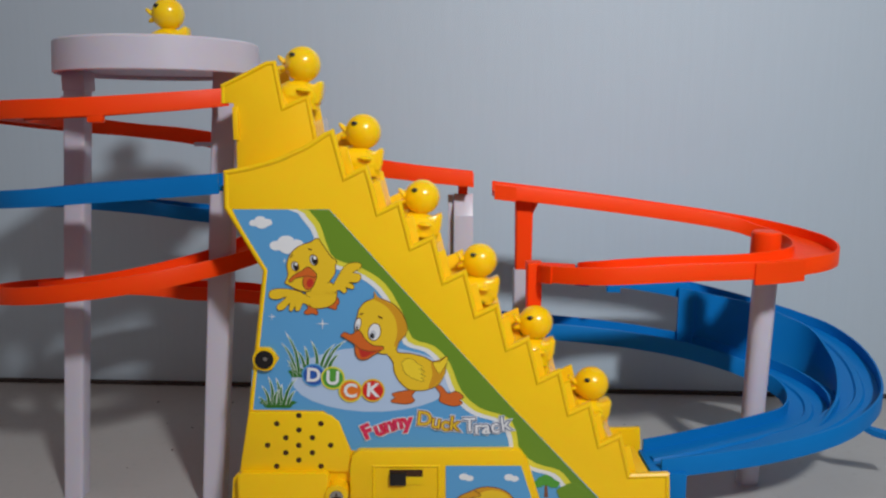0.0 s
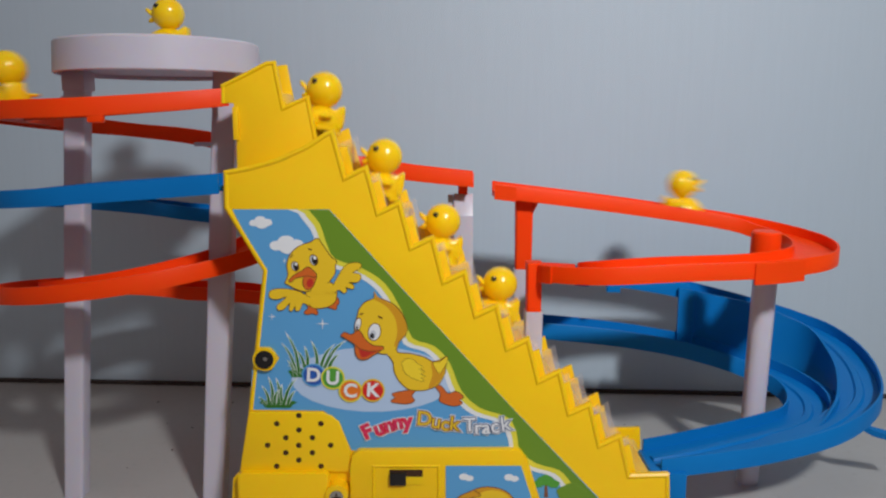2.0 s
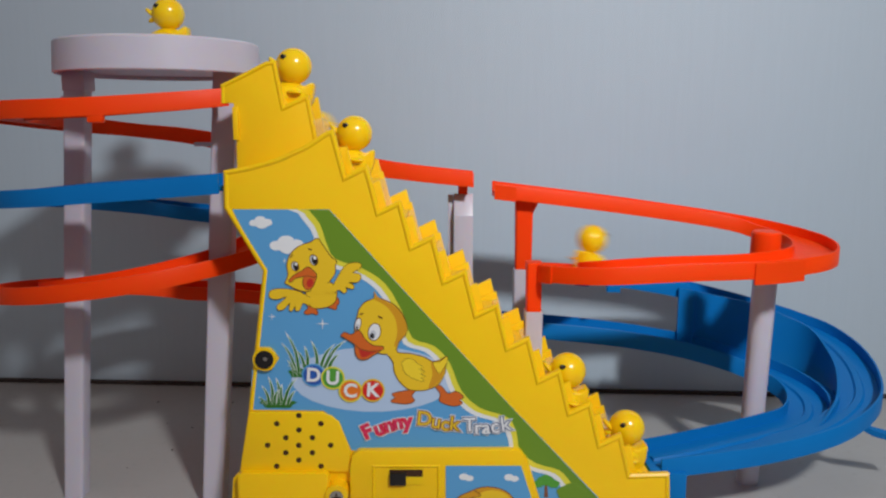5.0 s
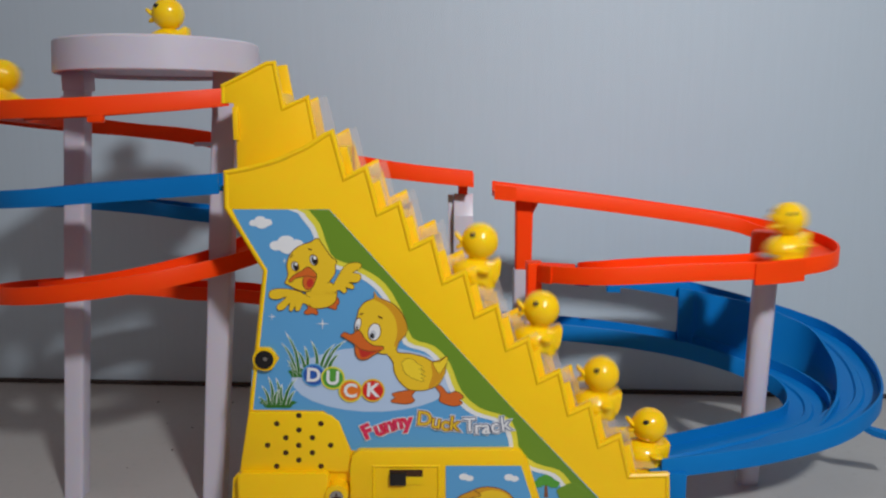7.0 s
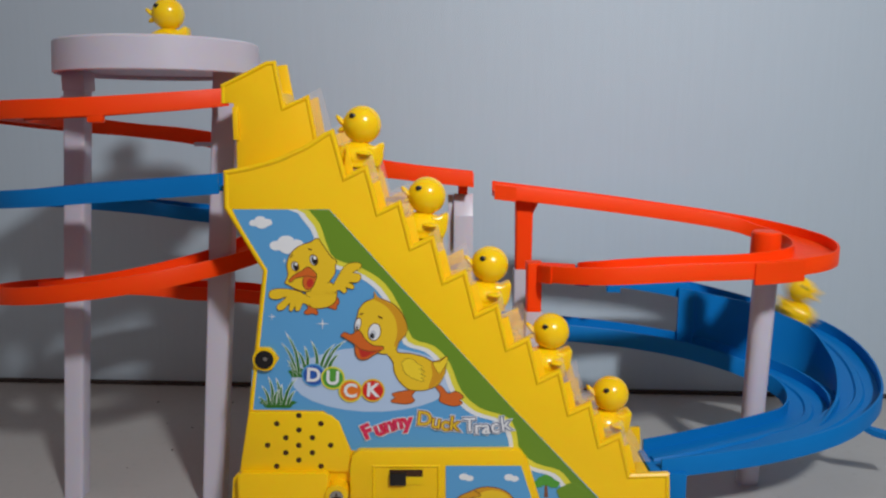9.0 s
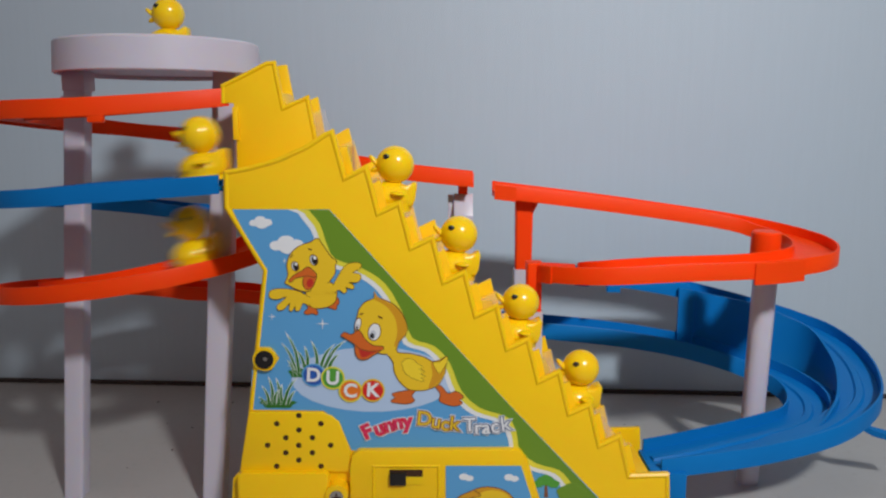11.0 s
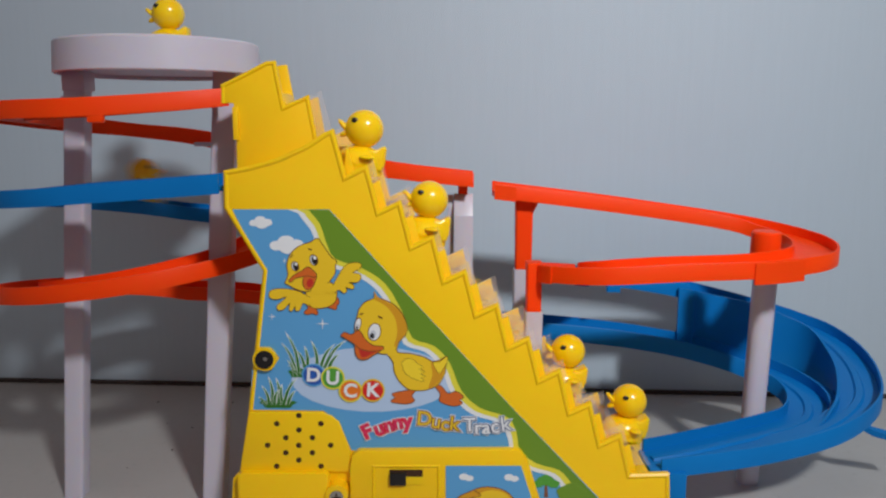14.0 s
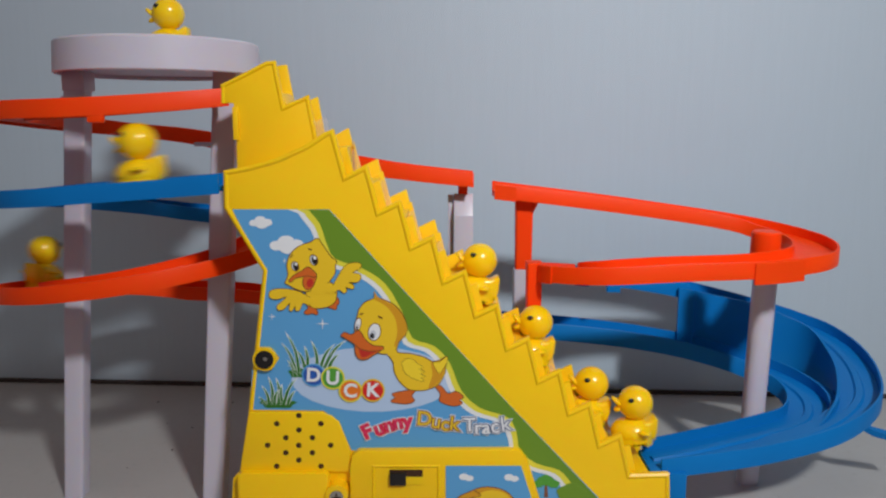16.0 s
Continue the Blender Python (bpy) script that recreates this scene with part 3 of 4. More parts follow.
for i, (ch, c, mat, ring) in enumerate((("D", (-0.0877, 0.1287), "navy", "sky"), ("U", (-0.0747, 0.1267), "leaf", "lime"), ("C", (-0.0629, 0.1177), "orange", "lime"), ("K", (-0.0477, 0.1181), "crimson", "gold"))):
    shape("badge_ring", oval(c, 22, 22), ring, 10 + 2 * i, sticker)
    shape("badge", oval(c, 19, 19), mat, 11 + 2 * i, sticker)
    letter(ch, c, 0.0132, "cloud", 20, sticker, -4)
for ch, c, turn, mat in (("F", (-0.0521, 0.0880), 24, "pink"), ("u", (-0.0439, 0.0905), 20, "pink"), ("n", (-0.0372, 0.0929), 14, "pink"), ("n", (-0.0310, 0.0950), 10, "pink"), ("y", (-0.0244, 0.0958), 6, "pink"),
                         ("D", (-0.0128, 0.0974), -6, "gold"), ("u", (-0.0047, 0.0954), -8, "gold"), ("c", (0.0016, 0.0938), -8, "gold"), ("k", (0.0078, 0.0938), -6, "gold"),
                         ("T", (0.0182, 0.0929), 2, "silver"), ("r", (0.0241, 0.0913), 2, "silver"), ("a", (0.0295, 0.0913), 4, "silver"), ("c", (0.0357, 0.0921), 6, "silver"), ("k", (0.0427, 0.0938), 8, "silver")):
    size = 0.0142
    edge_ink, face_ink = {"pink": ("crimson", "pink"), "gold": ("bark", "gold"), "silver": ("slate", "cloud")}[mat]
    letter(ch, c, size, "cloud", 12, sticker, turn, 0.0013)
    letter(ch, c, size, edge_ink, 13, sticker, turn, 0.0008)
    letter(ch, c, size, face_ink, 14, sticker, turn, 0.0001)

# loudspeaker panel; its round holes are flat discs in a painted shade colour
panel = part("speaker_panel", plate([(-0.1323, 0.1027), (-0.0843, 0.1027), (-0.0759, 0.0999), (-0.0706, 0.0946), (-0.0640, 0.0744), (-0.0619, 0.0595), (-0.1403, 0.0595)], -0.0022, 0.0, 0.0007), YELLOW, machine)
for c in ((-0.0983, 0.1005), (-0.1136, 0.0946), (-0.0834, 0.0946), (-0.0986, 0.0901), (-0.1077, 0.0845), (-0.0895, 0.0845), (-0.1204, 0.0790), (-0.0990, 0.0790), (-0.0771, 0.0790), (-0.1081, 0.0736), (-0.0898, 0.0736), (-0.0993, 0.0682), (-0.1147, 0.0637), (-0.0842, 0.0637)):
    part("speaker_hole_shade", disc(c[0], c[1], 0.0019, -0.0024, -0.0020, 14), DARK, panel)
part("base_block", round_box(-0.1408, -0.0783, -0.0075, 0.0, 0.0, 0.0608, 0.004), YELLOW, machine)
boss = part("screw_boss", disc(*(-0.0727, 0.0459), 0.0078, -0.0105, 0.0, 28), YELLOW, machine)
screw = part("screw", disc(*(-0.0727, 0.0455), 0.0047, -0.0118, -0.0104, 20), STEEL, boss, "small steel crosshead screw")
sx, sz = (-0.0727, 0.0455)
# screw cross: thin dark bars paint the shade of the cut
part("slot", box(sx - 0.003, sx + 0.003, -0.0120, -0.0117, sz - 0.0005, sz + 0.0005, 0), DARK, screw)
part("slot", box(sx - 0.0005, sx + 0.0005, -0.0121, -0.0117, sz - 0.003, sz + 0.003, 0), DARK, screw)
cover = part("switch_panel", plate([(-0.0640, 0.0329), (-0.0641, 0.0641), (-0.0624, 0.0731), (-0.0577, 0.0768), (0.0446, 0.0776), (0.0531, 0.0768), (0.0578, 0.0702), (0.0694, 0.0329)], -0.0065, 0.0, 0.0016), YELLOW, machine)
part("recess_frame", rim([(-0.0491, 0.0350), (-0.0486, 0.0669), (-0.0019, 0.0669), (-0.0019, 0.0350)], 0.0022, -0.0064, -0.0074, False), YELLOW, cover)
# switch slot is not cut; a dark box paints its shaded inside
part("slot_shade", box(-0.0364, -0.0139, -0.0072, -0.0060, 0.0529, 0.0632, 0), DARK, cover)
part("switch_knob", box(-0.0364, -0.0252, -0.0100, -0.0070, 0.0529, 0.0620, 0.0008), BLACK, cover, "small black slide switch")
part("slot_step", box(-0.0252, -0.0139, -0.0076, -0.0070, 0.0529, 0.0583, 0), YELLOW, cover)


def on_cover(ob):
    ob.location.y = -0.0066
    return ob


label = on_cover(part("small_sticker", plate([(0.0019, 0.0661), (0.0533, 0.0661), (0.0640, 0.0329), (0.0020, 0.0329)], -0.0003, 0.0, 0), PR["sky"], machine, "small blue printed sticker"))
for c in ((0.0143, 0.0575), (0.0453, 0.0571)):
    for dx, dz, r in ((-10, -1, 8), (0, 2, 9), (10, -1, 8)):
        shape("cloud", oval((c[0] + dx * UNIT, c[1] + dz * UNIT), r, r * 0.7), "cloud", 1 + (dx > 0) + 2 * (dx == 0), label)
inked("head", (0.0319, 0.0380), 48, 34, -5, "shade", 4, label)
shape("cheek", oval((0.0343, 0.0359), 40, 34, -5), "duck", 6, label)
drawn("tuft", [(0.0210, 0.0484), (0.0101, 0.0430), (0.0202, 0.0434), (0.0256, 0.0450)], "shade", 7, label)
for i, (c, r) in enumerate((((0.0711, 0.0524), 15), ((0.0660, 0.0499), 10), ((0.0770, 0.0499), 11), ((0.0890, 0.0431), 26), ((0.0978, 0.0398), 18))):
    shape("treetop", oval(c, r, r * 0.72, wob=0.08), "leaf" if r < 16 else "green", 6 + i, sticker)
shape("tree_trunk", [(0.0706, 0.0398), (0.0733, 0.0398), (0.0723, 0.0503), (0.0708, 0.0503)], "bark", 5, sticker)
knob = part("round_boss", disc(*(-0.1200, 0.1405), 0.0080, -0.0035, 0.0, 28), YELLOW, machine)
hole = part("jack_ring", disc(*(-0.1200, 0.1405), 0.0062, -0.0046, -0.0034, 28), BLACK, knob, "black round socket")
part("jack_pin", disc(*(-0.1192, 0.1412), 0.0014, -0.0049, -0.0044, 14), STEEL, hole)


# ---- posts, plugs and the tall wall between the return lanes ----
for at, top, red, w in (((0.0731, 0.19), 0.2285, 0.0625, 0.0165), ((0.0700, 0.080), 0.190, 0.036, 0.0125)):
    prop = thing("track_post", "white-lilac plastic post with an orange-red plug on top", "support post", "track posts")
    post(prop, (at[0], at[1], 0), (at[0], at[1], top - red - 0.0001), w, 0.014)
    post(prop, (at[0], at[1], top - red), (at[0], at[1], top + 0.002), w * 0.88, 0.013, RED, "orange-red plastic upright")
    if red > 0.05:
        part("gusset", plate([(at[0] + 0.006, top - 0.020), (at[0] + 0.0085, top - 0.010), (at[0] + 0.0125, top - 0.002), (at[0] + 0.004, top - 0.002)], at[1] - 0.005, at[1] - 0.002, 0.0003), RED, prop)
prop = thing("track_post", "white-lilac plastic post with a sloping cap and orange-red plug", "support post", "track posts")
shaft = bmesh.new()
side = [(0.1835, 0.0), (0.1835, 0.2150), (0.1925, 0.2330), (0.1960, 0.2342), (0.1990, 0.2330), (0.1990, 0.0)]
ends = [[shaft.verts.new((x, y, z)) for y, z in side] for x in (0.0098, 0.0270)]
for i in range(6):
    shaft.faces.new((ends[0][i], ends[0][(i + 1) % 6], ends[1][(i + 1) % 6], ends[1][i]))
for ring in ends:
    shaft.faces.new(ring)
bmesh.ops.recalc_face_normals(shaft, faces=shaft.faces)
bmesh.ops.bevel(shaft, geom=list(shaft.edges), offset=0.0008, segments=2, profile=0.6, affect="EDGES", clamp_overlap=True)
part("post", shaft, LILAC, prop)
part("flange", box(0.0045, 0.0096, 0.1930, 0.2010, 0.0, 0.2330, 0.001), LILAC, prop)
post(prop, (0.0180, 0.1940, 0.2340), (0.0180, 0.1940, 0.2430), 0.0082, 0.008, RED, "orange-red plug")
part("collar", box(-0.2905, -0.2730, 0.0965, 0.1155, 0.3215, 0.3359), LILAC, tower)
part("collar", box(-0.2920, -0.2742, 0.0960, 0.1150, 0.3045, 0.3175), LILAC, tower)


def fence(path, t):
    """An upright wall along rows of (x, y, bottom, top)."""
    bm = bmesh.new()
    rings = []
    for i, p in enumerate(path):
        a, b = path[max(i - 1, 0)], path[min(i + 1, len(path) - 1)]
        d = Vector((b[0] - a[0], b[1] - a[1])).normalized() * t / 2
        rings.append([bm.verts.new(c) for c in ((p[0] + d.y, p[1] - d.x, p[2]), (p[0] + d.y, p[1] - d.x, p[3]), (p[0] - d.y, p[1] + d.x, p[3]), (p[0] - d.y, p[1] + d.x, p[2]))])
    for r0, r1 in zip(rings, rings[1:]):
        for j in range(4):
            bm.faces.new((r0[j], r0[(j + 1) % 4], r1[(j + 1) % 4], r1[j]))
    bm.faces.new(rings[0])
    bm.faces.new(rings[-1])
    return bm


part("guide_rail", sweep(OUTER_LANE[6:], [(-0.004, -0.0098), (0.004, -0.0098), (0.0026, -0.0079), (-0.0026, -0.0079)]), BLUE, t3)
part("guide_rail", sweep(INNER_LANE, [(-0.004, -0.0095), (0.004, -0.0095), (0.0026, -0.0072), (-0.0026, -0.0072)]), BLUE, t6)
part("ledge", sweep(INNER_LANE[26:66], [(-0.034, -0.0116), (-0.0165, -0.0116), (-0.0165, -0.0098), (-0.034, -0.0098)]), BLUE, t6)
part("dividing_wall", fence(smooth([(0.219, 0.197, 0.080, 0.146), (0.232, 0.1975, 0.080, 0.1435), (0.244, 0.203, 0.079, 0.140), (0.292, 0.207, 0.073, 0.129), (0.325, 0.202, 0.068, 0.117), (0.341, 0.188, 0.064, 0.109),
                                    (0.344, 0.165, 0.060, 0.099), (0.338, 0.133, 0.058, 0.090), (0.320, 0.094, 0.062, 0.079), (0.299, 0.071, 0.058, 0.069), (0.283, 0.060, 0.056, 0.063)], 6), 0.0025), BLUE, t6)
part("peg", sweep([(0.338, 0.098, 0.057), (0.350, 0.094, 0.050), (0.382, 0.090, 0.042)], [(-0.004, -0.004), (0.004, -0.004), (0.005, 0.001), (0, 0.003), (-0.005, 0.001)]), BLUE, t3)
part("end_plate", box(0.1490, 0.1572, 0.0185, 0.0535, 0.040, 0.0510, 0.0006), BLUE, t6)
part("post_cap", lathe([(0.0110, 0.188), (0.0115, 0.190), (0.0112, 0.2115), (0.0100, 0.2130), (0.002, 0.2130)], 32, (0.2555, 0.1, 0)), RED, t2)
part("foot_block", box(0.1580, 0.1752, 0.0165, 0.050, 0.0, 0.0490), BLUE, t6)


# ---- joints and clips of the tracks, crumbs on the table ----
def sleeve(name, path, mat, parent, w=0.0365, low=-0.0165, top=-0.0008):
    h = w / 2
    for a in (-1, 1):
        part(name, sweep(path, [(a * h, low), (a * h, top), (a * (h - 0.0016), top), (a * (h - 0.0016), low)]), mat, parent)


sleeve("joint_sleeve", UPPER_RIGHT[45:51], RED, t2)
sleeve("joint_sleeve", UPPER_RIGHT[69:74], RED, t2, 0.0362, -0.0135)
sleeve("joint_sleeve", UPPER_RIGHT[0:3], RED, t2, 0.0362, -0.0138)
sleeve("joint_sleeve", OUTER_LANE[0:5], BLUE, t3, 0.0362, -0.0190, -0.0005)
part("clip", box(-0.2362, -0.2253, 0.0145, 0.020, 0.2975, 0.3030, 0.0015), RED, t1)
part("clip", box(-0.2282, -0.2089, 0.2085, 0.2125, 0.2760, 0.2797), LILAC, t1, "small white joining tab")
part("clip", box(-0.1942, -0.1796, 0.19, 0.20, 0.1784, 0.1890), RED, t5)
crumbs = bmesh.new()
for at, r in (((-0.2475, 0.2180, 0.0000), 0.0011), ((-0.2491, 0.1665, 0.0000), 0.0012), ((-0.3070, 0.2892, 0.0000), 0.0013), ((-0.2262, 0.2875, 0.0000), 0.0012), ((-0.2760, 0.1302, 0.0000), 0.0007), ((0.1919, 0.2209, 0.0000), 0.0016), ((0.1810, 0.2266, 0.0000), 0.0008), ((-0.2761, 0.2295, 0.0000), 0.0007)):
    bmesh.ops.create_icosphere(crumbs, subdivisions=1, radius=r, matrix=Matrix.Translation((at[0], at[1], r * 0.35)) @ Matrix.Diagonal((1, 1, 0.5, 1)))
tagged(link("table_crumbs", crumbs, GAP), "tiny dark crumbs lying on the table top", "crumbs", kind="stuff")


# ---- ducks ----
def ball(sx, sy, sz, at=(0, 0, 0), tilt=0.0, u=20, v=12):
    """A sphere stretched to half sizes, tilted about y, at a place."""
    bm = bmesh.new()
    bmesh.ops.create_uvsphere(bm, u_segments=u, v_segments=v, radius=1)
    m = Matrix.Translation(at) @ pose(0, 0, 0, 0, tilt, 0) @ Matrix.Diagonal((sx, sy, sz, 1))
    bmesh.ops.transform(bm, matrix=m, verts=bm.verts)
    return bm


def duck(name="toy_duck"):
    """A glossy duck, facing +x, resting on z = 0."""
    ob = thing(name, "glossy yellow plastic toy duck with black eyes", "toy duck", "toy ducks")
    # body: a rounded boat with upright sides, open arch between two foot bumps
    bm = bmesh.new()
    bmesh.ops.create_uvsphere(bm, u_segments=32, v_segments=24, radius=1)
    for v in bm.verts:
        x, y, z = v.co
        h = math.hypot(x, y)
        if z < 0:
            k = (1.0 if h > 0.25 else h / 0.25) / max(h, 1e-6)
            x, y = x * (h + (k * h - h) * 0.8), y * (h + (k * h - h) * 0.8)
            x, y = (x / max(math.hypot(x, y), 1e-6), y / max(math.hypot(x, y), 1e-6)) if h > 0.3 else (x, y)
        back = max(0, -x)
        v.co = (0.0015 + x * 0.0185, y * 0.0152 * (1 - 0.22 * back * back) * (0.94 if z < 0 else 1), 0.0085 + (z * 0.0130 if z > 0 else z * 0.0085))
        if v.co.z < 0.002 and abs(v.co.x) < 0.006:
            v.co.z += 0.002
    part("body", bm, DUCK, ob, "", 50)
    tail = [(-0.004, 0.004), (-0.0172, 0.0045), (-0.0192, 0.0105), (-0.0194, 0.0200), (-0.0182, 0.0226), (-0.0155, 0.0216), (-0.0110, 0.0190), (-0.004, 0.0195)]
    bm = plate(tail, -0.0085, 0.0085, 0.0018)
    for v in bm.verts:
        v.co.y *= 1.0 + 0.25 * max(-1, (v.co.x + 0.010) / 0.009)
    part("tail", bm, DUCK, ob, "", 60)
    head = part("head", ball(0.0137, 0.0134, 0.0135, (0.0012, 0, 0.0330), 0, 32, 20), DUCK, ob, "", 60)
    part("bill", ball(0.0062, 0.0052, 0.0021, (0.0156, 0, 0.0336), -42), DUCK, head, "", 60)
    part("bill", ball(0.0046, 0.0044, 0.0021, (0.0142, 0, 0.0286), 30), DUCK, head, "", 60)
    roller = lathe([(0.0012, -0.0077), (0.0032, -0.0074), (0.0032, 0.0074), (0.0012, 0.0077)], 16)
    bmesh.ops.transform(roller, matrix=pose(0.0192, 0, 0.0036, 90, 0, 0), verts=roller.verts)
    part("roller", roller, STEEL, ob, "small shiny metal roller")
    for s in (-1, 1):
        part("eye", ball(0.0027, 0.0009, 0.0020, (0.0070, s * 0.0109, 0.0383), -20, 12, 8), BLACK, head, "black painted eye")
        part("wing", ball(0.0062, 0.0064, 0.0015, (-0.004, s * 0.0136, 0.0136), 0, 16, 10), DUCK, ob, "", 60)
    for piece in ob.children_recursive:
        piece.data.transform(Matrix.Scale(0.945, 4))
        if piece.name.startswith(("body", "tail", "wing")):
            for v in piece.data.vertices:
                v.co.x *= 1.0 if v.co.x > 0 else 0.82
    return ob


flock = [duck()]
for i in range(5):
    flock.append(copy_thing(flock[0], pose(0, 0, 0)))
still = copy_thing(flock[0], pose(-0.2220, 0.146, 0.3533, 0, 0, 180))


# ---- motion: six ducks climb the stairs and roll down the tracks ----
# start time of each run, then the way along the route in millimetres every tenth of a second
DOWN_UPPER = {
    0: (0.3, [3, 36, 71, 111, 151, 205, 275, 333, 376, 412, 454, 514, 583, 649, 713, 782, 850, 923, 977, 1017, 1058, 1104, 1147, 1206, 1266, 1306, 1343, 1403, 1490, 1583, 1668, 1746, 1826, 1919, 2012]),
    1: (1.6, [30, 58, 99, 145, 205, 278, 335, 380, 424, 477, 547, 624, 694, 764, 839, 913, 980, 1027, 1067, 1130, 1200, 1259, 1302, 1351, 1440, 1549, 1648, 1731, 1810, 1891, 1970]),
    2: (2.8, [13, 44, 84, 130, 196, 275, 335, 383, 433, 492, 572, 665, 754, 834, 914, 985, 1041, 1096, 1160, 1226, 1281, 1330, 1405, 1506, 1606, 1689, 1764, 1839, 1914, 1988]),
    3: (4.0, [5, 38, 78, 124, 187, 264, 325, 376, 431, 500, 580, 664, 751, 842, 929, 1000, 1059, 1123, 1195, 1262, 1318, 1389, 1490, 1600, 1696, 1784, 1888, 2000]),
    4: (5.3, [32, 69, 112, 169, 240, 304, 357, 407, 468, 544, 622, 695, 773, 859, 940, 1009, 1068, 1130, 1201, 1271, 1329, 1399, 1496, 1602, 1701, 1795, 1891, 2000]),
    5: (6.5, [19, 53, 90, 134, 195, 268, 325, 369, 417, 477, 551, 625, 702, 785, 868, 956, 1014, 1061, 1119, 1187, 1252, 1300, 1350, 1444, 1556, 1655, 1738, 1815, 1884, 1950, 2017]),
}
DOWN_LOWER = {
    0: (9.6, [17, 53, 90, 129, 171, 221, 278, 330, 378, 431, 488, 547, 609, 671, 735, 805, 878, 955, 1028, 1090, 1157, 1233, 1311, 1388, 1459, 1521, 1578, 1625, 1660, 1692, 1742, 1805, 1865, 1914]),
    1: (10.8, [9, 48, 90, 134, 181, 240, 306, 360, 412, 467, 527, 591, 657, 724, 790, 844, 904, 991, 1086, 1172, 1258, 1345, 1430, 1513, 1580, 1634, 1694, 1761, 1830, 1902]),
    2: (12.1, [32, 79, 124, 172, 232, 298, 355, 414, 480, 548, 621, 693, 770, 854, 942, 1025, 1103, 1189, 1285, 1380, 1472, 1543, 1602, 1668, 1725, 1783, 1848, 1912]),
    3: (13.3, [36, 90, 140, 188, 244, 310, 375, 446, 520, 594, 670, 743, 812, 888, 974, 1057, 1139, 1229, 1327, 1422, 1515, 1595, 1656, 1710, 1785, 1868, 1903, 1914]),
    4: (14.5, [14, 58, 103, 153, 199, 251, 316, 377, 440, 510, 582, 654, 731, 807, 883, 978]),
    5: (15.7, [4, 46, 88, 136]),
}
BEAT = 0.6155
# one beat of the lifting steps: share of the beat, way along, way up
LIFT = ((0.0, 0.0, 0.0), (0.15, -0.0064, -0.0012), (0.21, -0.0061, 0.0018), (0.31, -0.0055, 0.0118), (0.37, -0.0042, 0.0200), (0.46, -0.0105, 0.0242), (0.51, -0.0172, 0.0266),
        (0.60, -0.0190, 0.0276), (0.68, -0.0165, 0.0247), (0.80, -0.0185, 0.0248), (0.90, -0.0188, 0.0244), (1.0, -0.02117, 0.02360))
# where a duck stands at the top of each lane, the way to the next step below, depth and height at the foot
BACK_LANE = ((-0.1020, 0.060, 0.3072), (0.02117, -0.02360), (0.050, 0.0595))
FRONT_LANE = ((-0.1022, 0.021, 0.3090), (0.02160, -0.02380), (0.035, 0.0480))


def on_stairs(c, lane):
    """Where a duck stands that is c steps below the top of its lane."""
    stand, rise, foot = lane
    n = min(math.ceil(c), 11)
    f = max(0, n - c)
    dx, dz = [float(np.interp(f, [r[0] for r in LIFT], [r[i] for r in LIFT])) for i in (1, 2)]
    side = min(1, max(0, (c - 9.6) / 2.2))
    x = stand[0] + rise[0] * n + dx + 0.004 * side + 0.010 * min(1, max(0, c - 11) / 0.6)
    return (x, stand[1] + (foot[0] - stand[1]) * side, max(foot[1], stand[2] + rise[1] * n + dz))


def paced(route, marks=None):
    """The route with the length along it, stretched to pass the marks at their lengths."""
    out, total = [], 0.0
    for i, p in enumerate(route):
        total += (Vector(p) - Vector(route[i - 1])).length if i else 0
        out.append(total)
    out = np.array(out)
    if marks:
        out = np.interp(out, [0.0] + [out[k] for k in marks], [0.0] + list(marks.values()))
    return out, np.array(route)


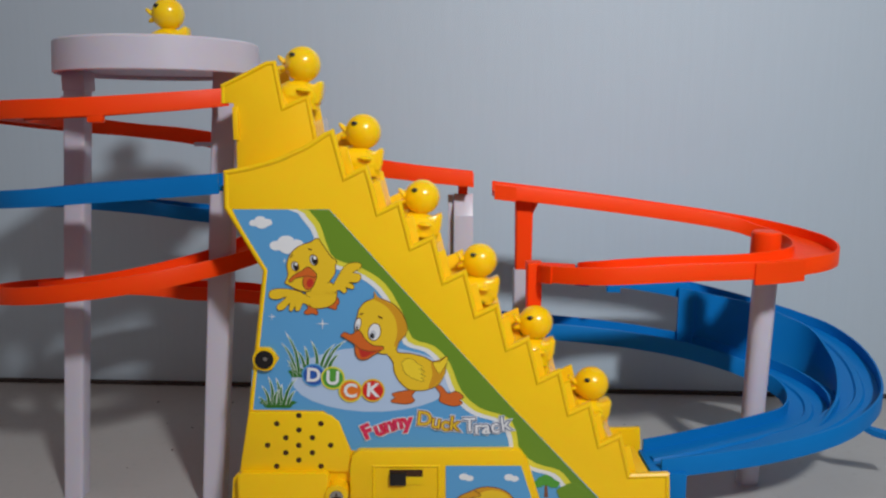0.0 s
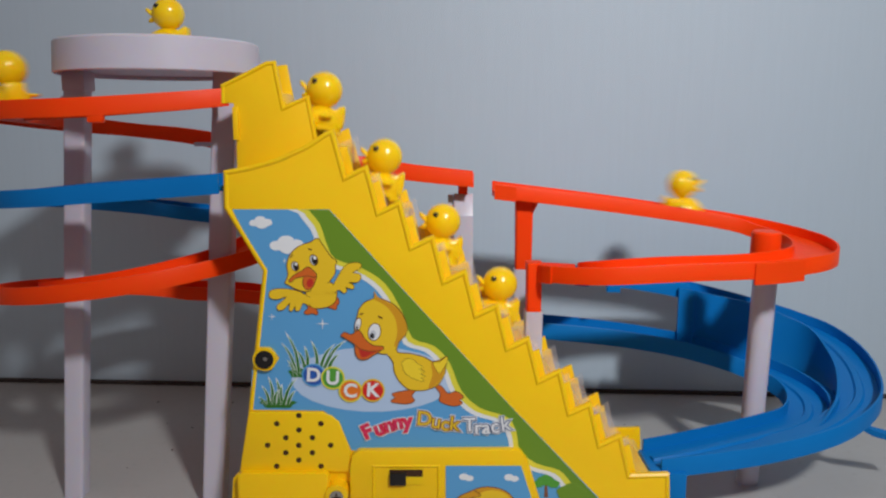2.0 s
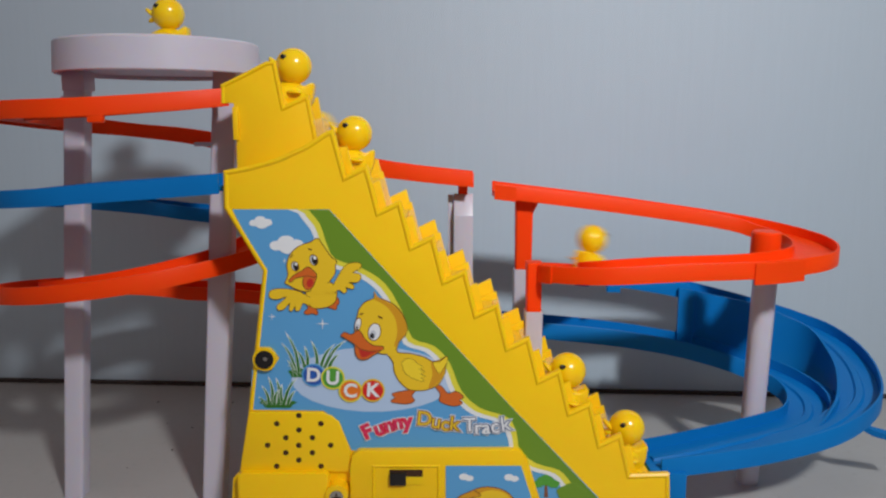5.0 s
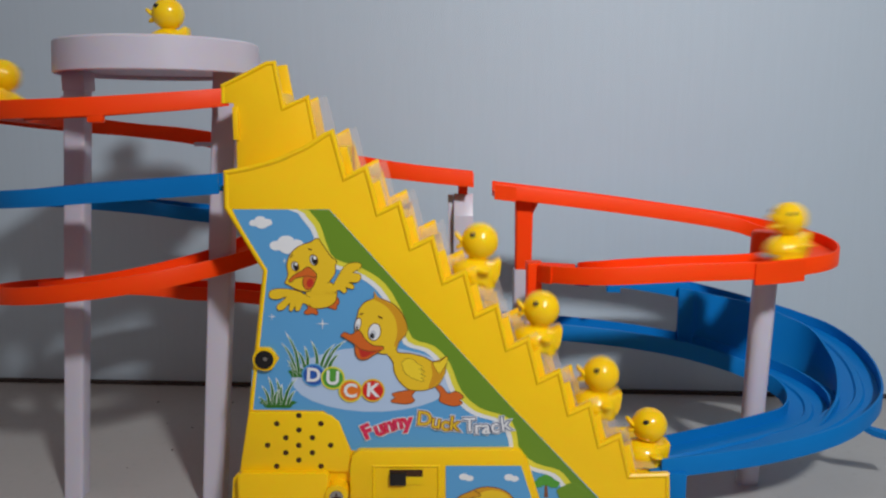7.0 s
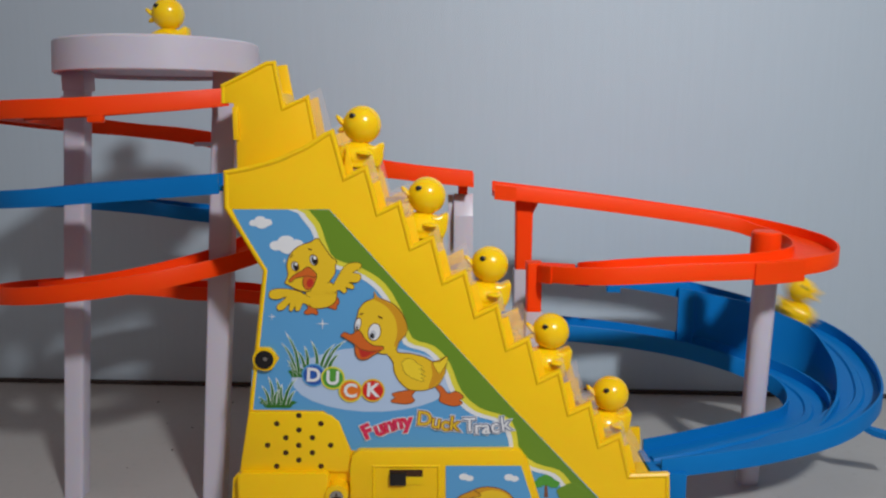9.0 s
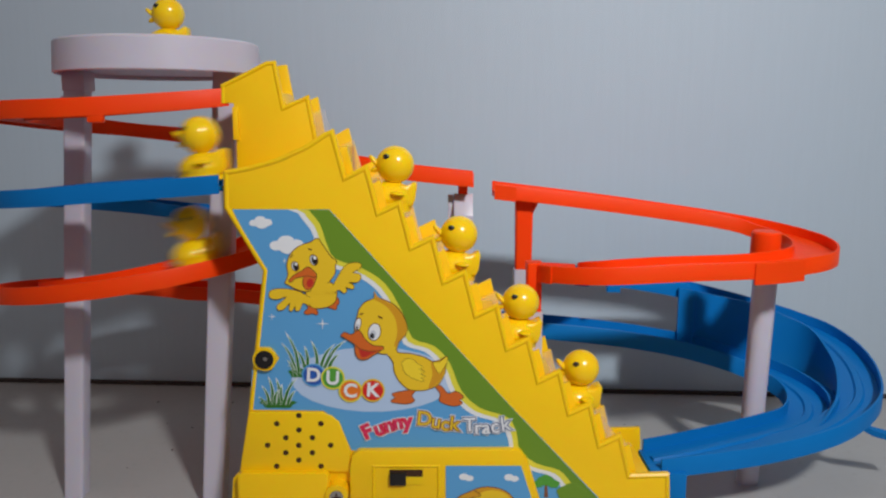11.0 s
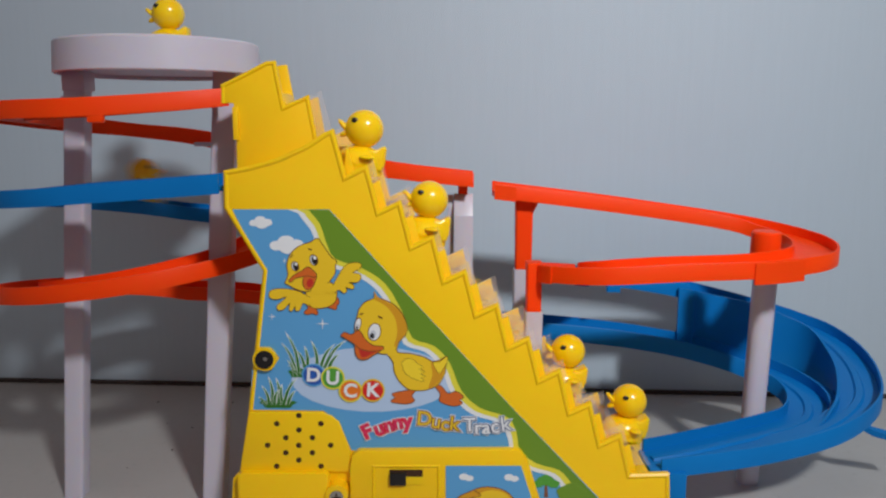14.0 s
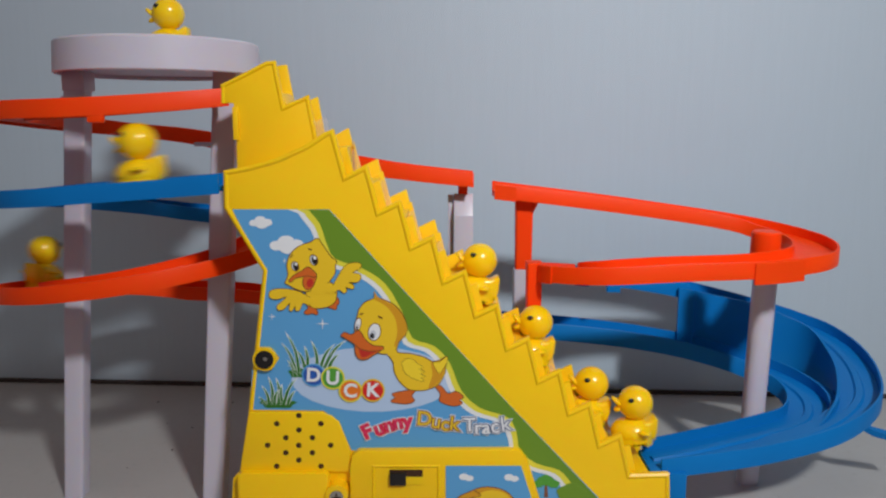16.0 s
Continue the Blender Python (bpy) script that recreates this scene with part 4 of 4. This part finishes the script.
def on_route(table, s):
    lengths, pts = table
    a, b, c = [Vector([float(np.interp(v, lengths, pts[:, i])) for i in range(3)]) for v in (s, s, s + 0.03)]
    d = c - b if (c - b).length > 0.004 else Vector((-1, 0, 0))
    dip = math.degrees(math.atan2(-d.z, math.hypot(d.x, d.y)))
    return Matrix.Translation(b) @ pose(0, 0, 0, 0, 0, math.degrees(math.atan2(d.y, d.x))) @ pose(0, 0, 0, 0, max(-6, min(8, dip)), 0)


def motions():
    tables = paced(UPPER_ROUTE, UPPER_MARKS), paced(LOWER_ROUTE)
    for i, ob in enumerate(flock):
        rows = []
        climbs = [(2 * i, 0.0, DOWN_UPPER[i][0], BACK_LANE), (17 + 2 * i, DOWN_UPPER[i][0] + 0.1 * len(DOWN_UPPER[i][1]), DOWN_LOWER[i][0], FRONT_LANE)]
        if i < 3:
            climbs.append((32 + 2 * i, DOWN_LOWER[i][0] + 0.1 * len(DOWN_LOWER[i][1]), 16.01, BACK_LANE))
        for c0, t0, t1, lane in climbs:
            times = [round(t0, 3)] + [BEAT * (k + r[0]) for k in range(27) for r in LIFT[:-1]]
            for t in times:
                if t0 + (0.05 if t != times[0] else 0) <= t + 1e-6 and t < t1 - 0.04:
                    rows.append((t, Matrix.Translation(on_stairs(c0 - t / BEAT, lane)) @ pose(0, 0, 0, 0, 0, 180) @ pose(0, 0, 0, 0, -6, 0)))
        for (start, way), table in ((DOWN_UPPER[i], tables[0]), (DOWN_LOWER[i], tables[1])):
            rows += [(start + 0.1 * k, on_route(table, s / 1000)) for k, s in enumerate(way)]
        rows.sort(key=lambda r: r[0])
        if rows[-1][0] < 15.999:
            rows.append((16.0, on_stairs_pose(i)))
        walk(ob, rows)
    rows = []
    for k in range(27):
        for f, dx, dz in ((0.0, 0, -0.004), (0.16, 0, 0.0), (0.33, 0.002, 0.0140), (0.49, -0.004, 0.0240), (0.65, -0.005, 0.0260), (0.83, -0.003, 0.012)):
            t = BEAT * (k + f)
            if t <= 16.0:
                rows.append((t, pose(dx * 0.7, 0, dz * 0.7)))
    rows.append((16.0, rows[0][1]))
    walk(lifter, rows)


def on_stairs_pose(i):
    c0 = 32 + 2 * i
    return Matrix.Translation(on_stairs(c0 - 16.0 / BEAT, BACK_LANE)) @ pose(0, 0, 0, 0, 0, 180) @ pose(0, 0, 0, 0, -6, 0)


motions()
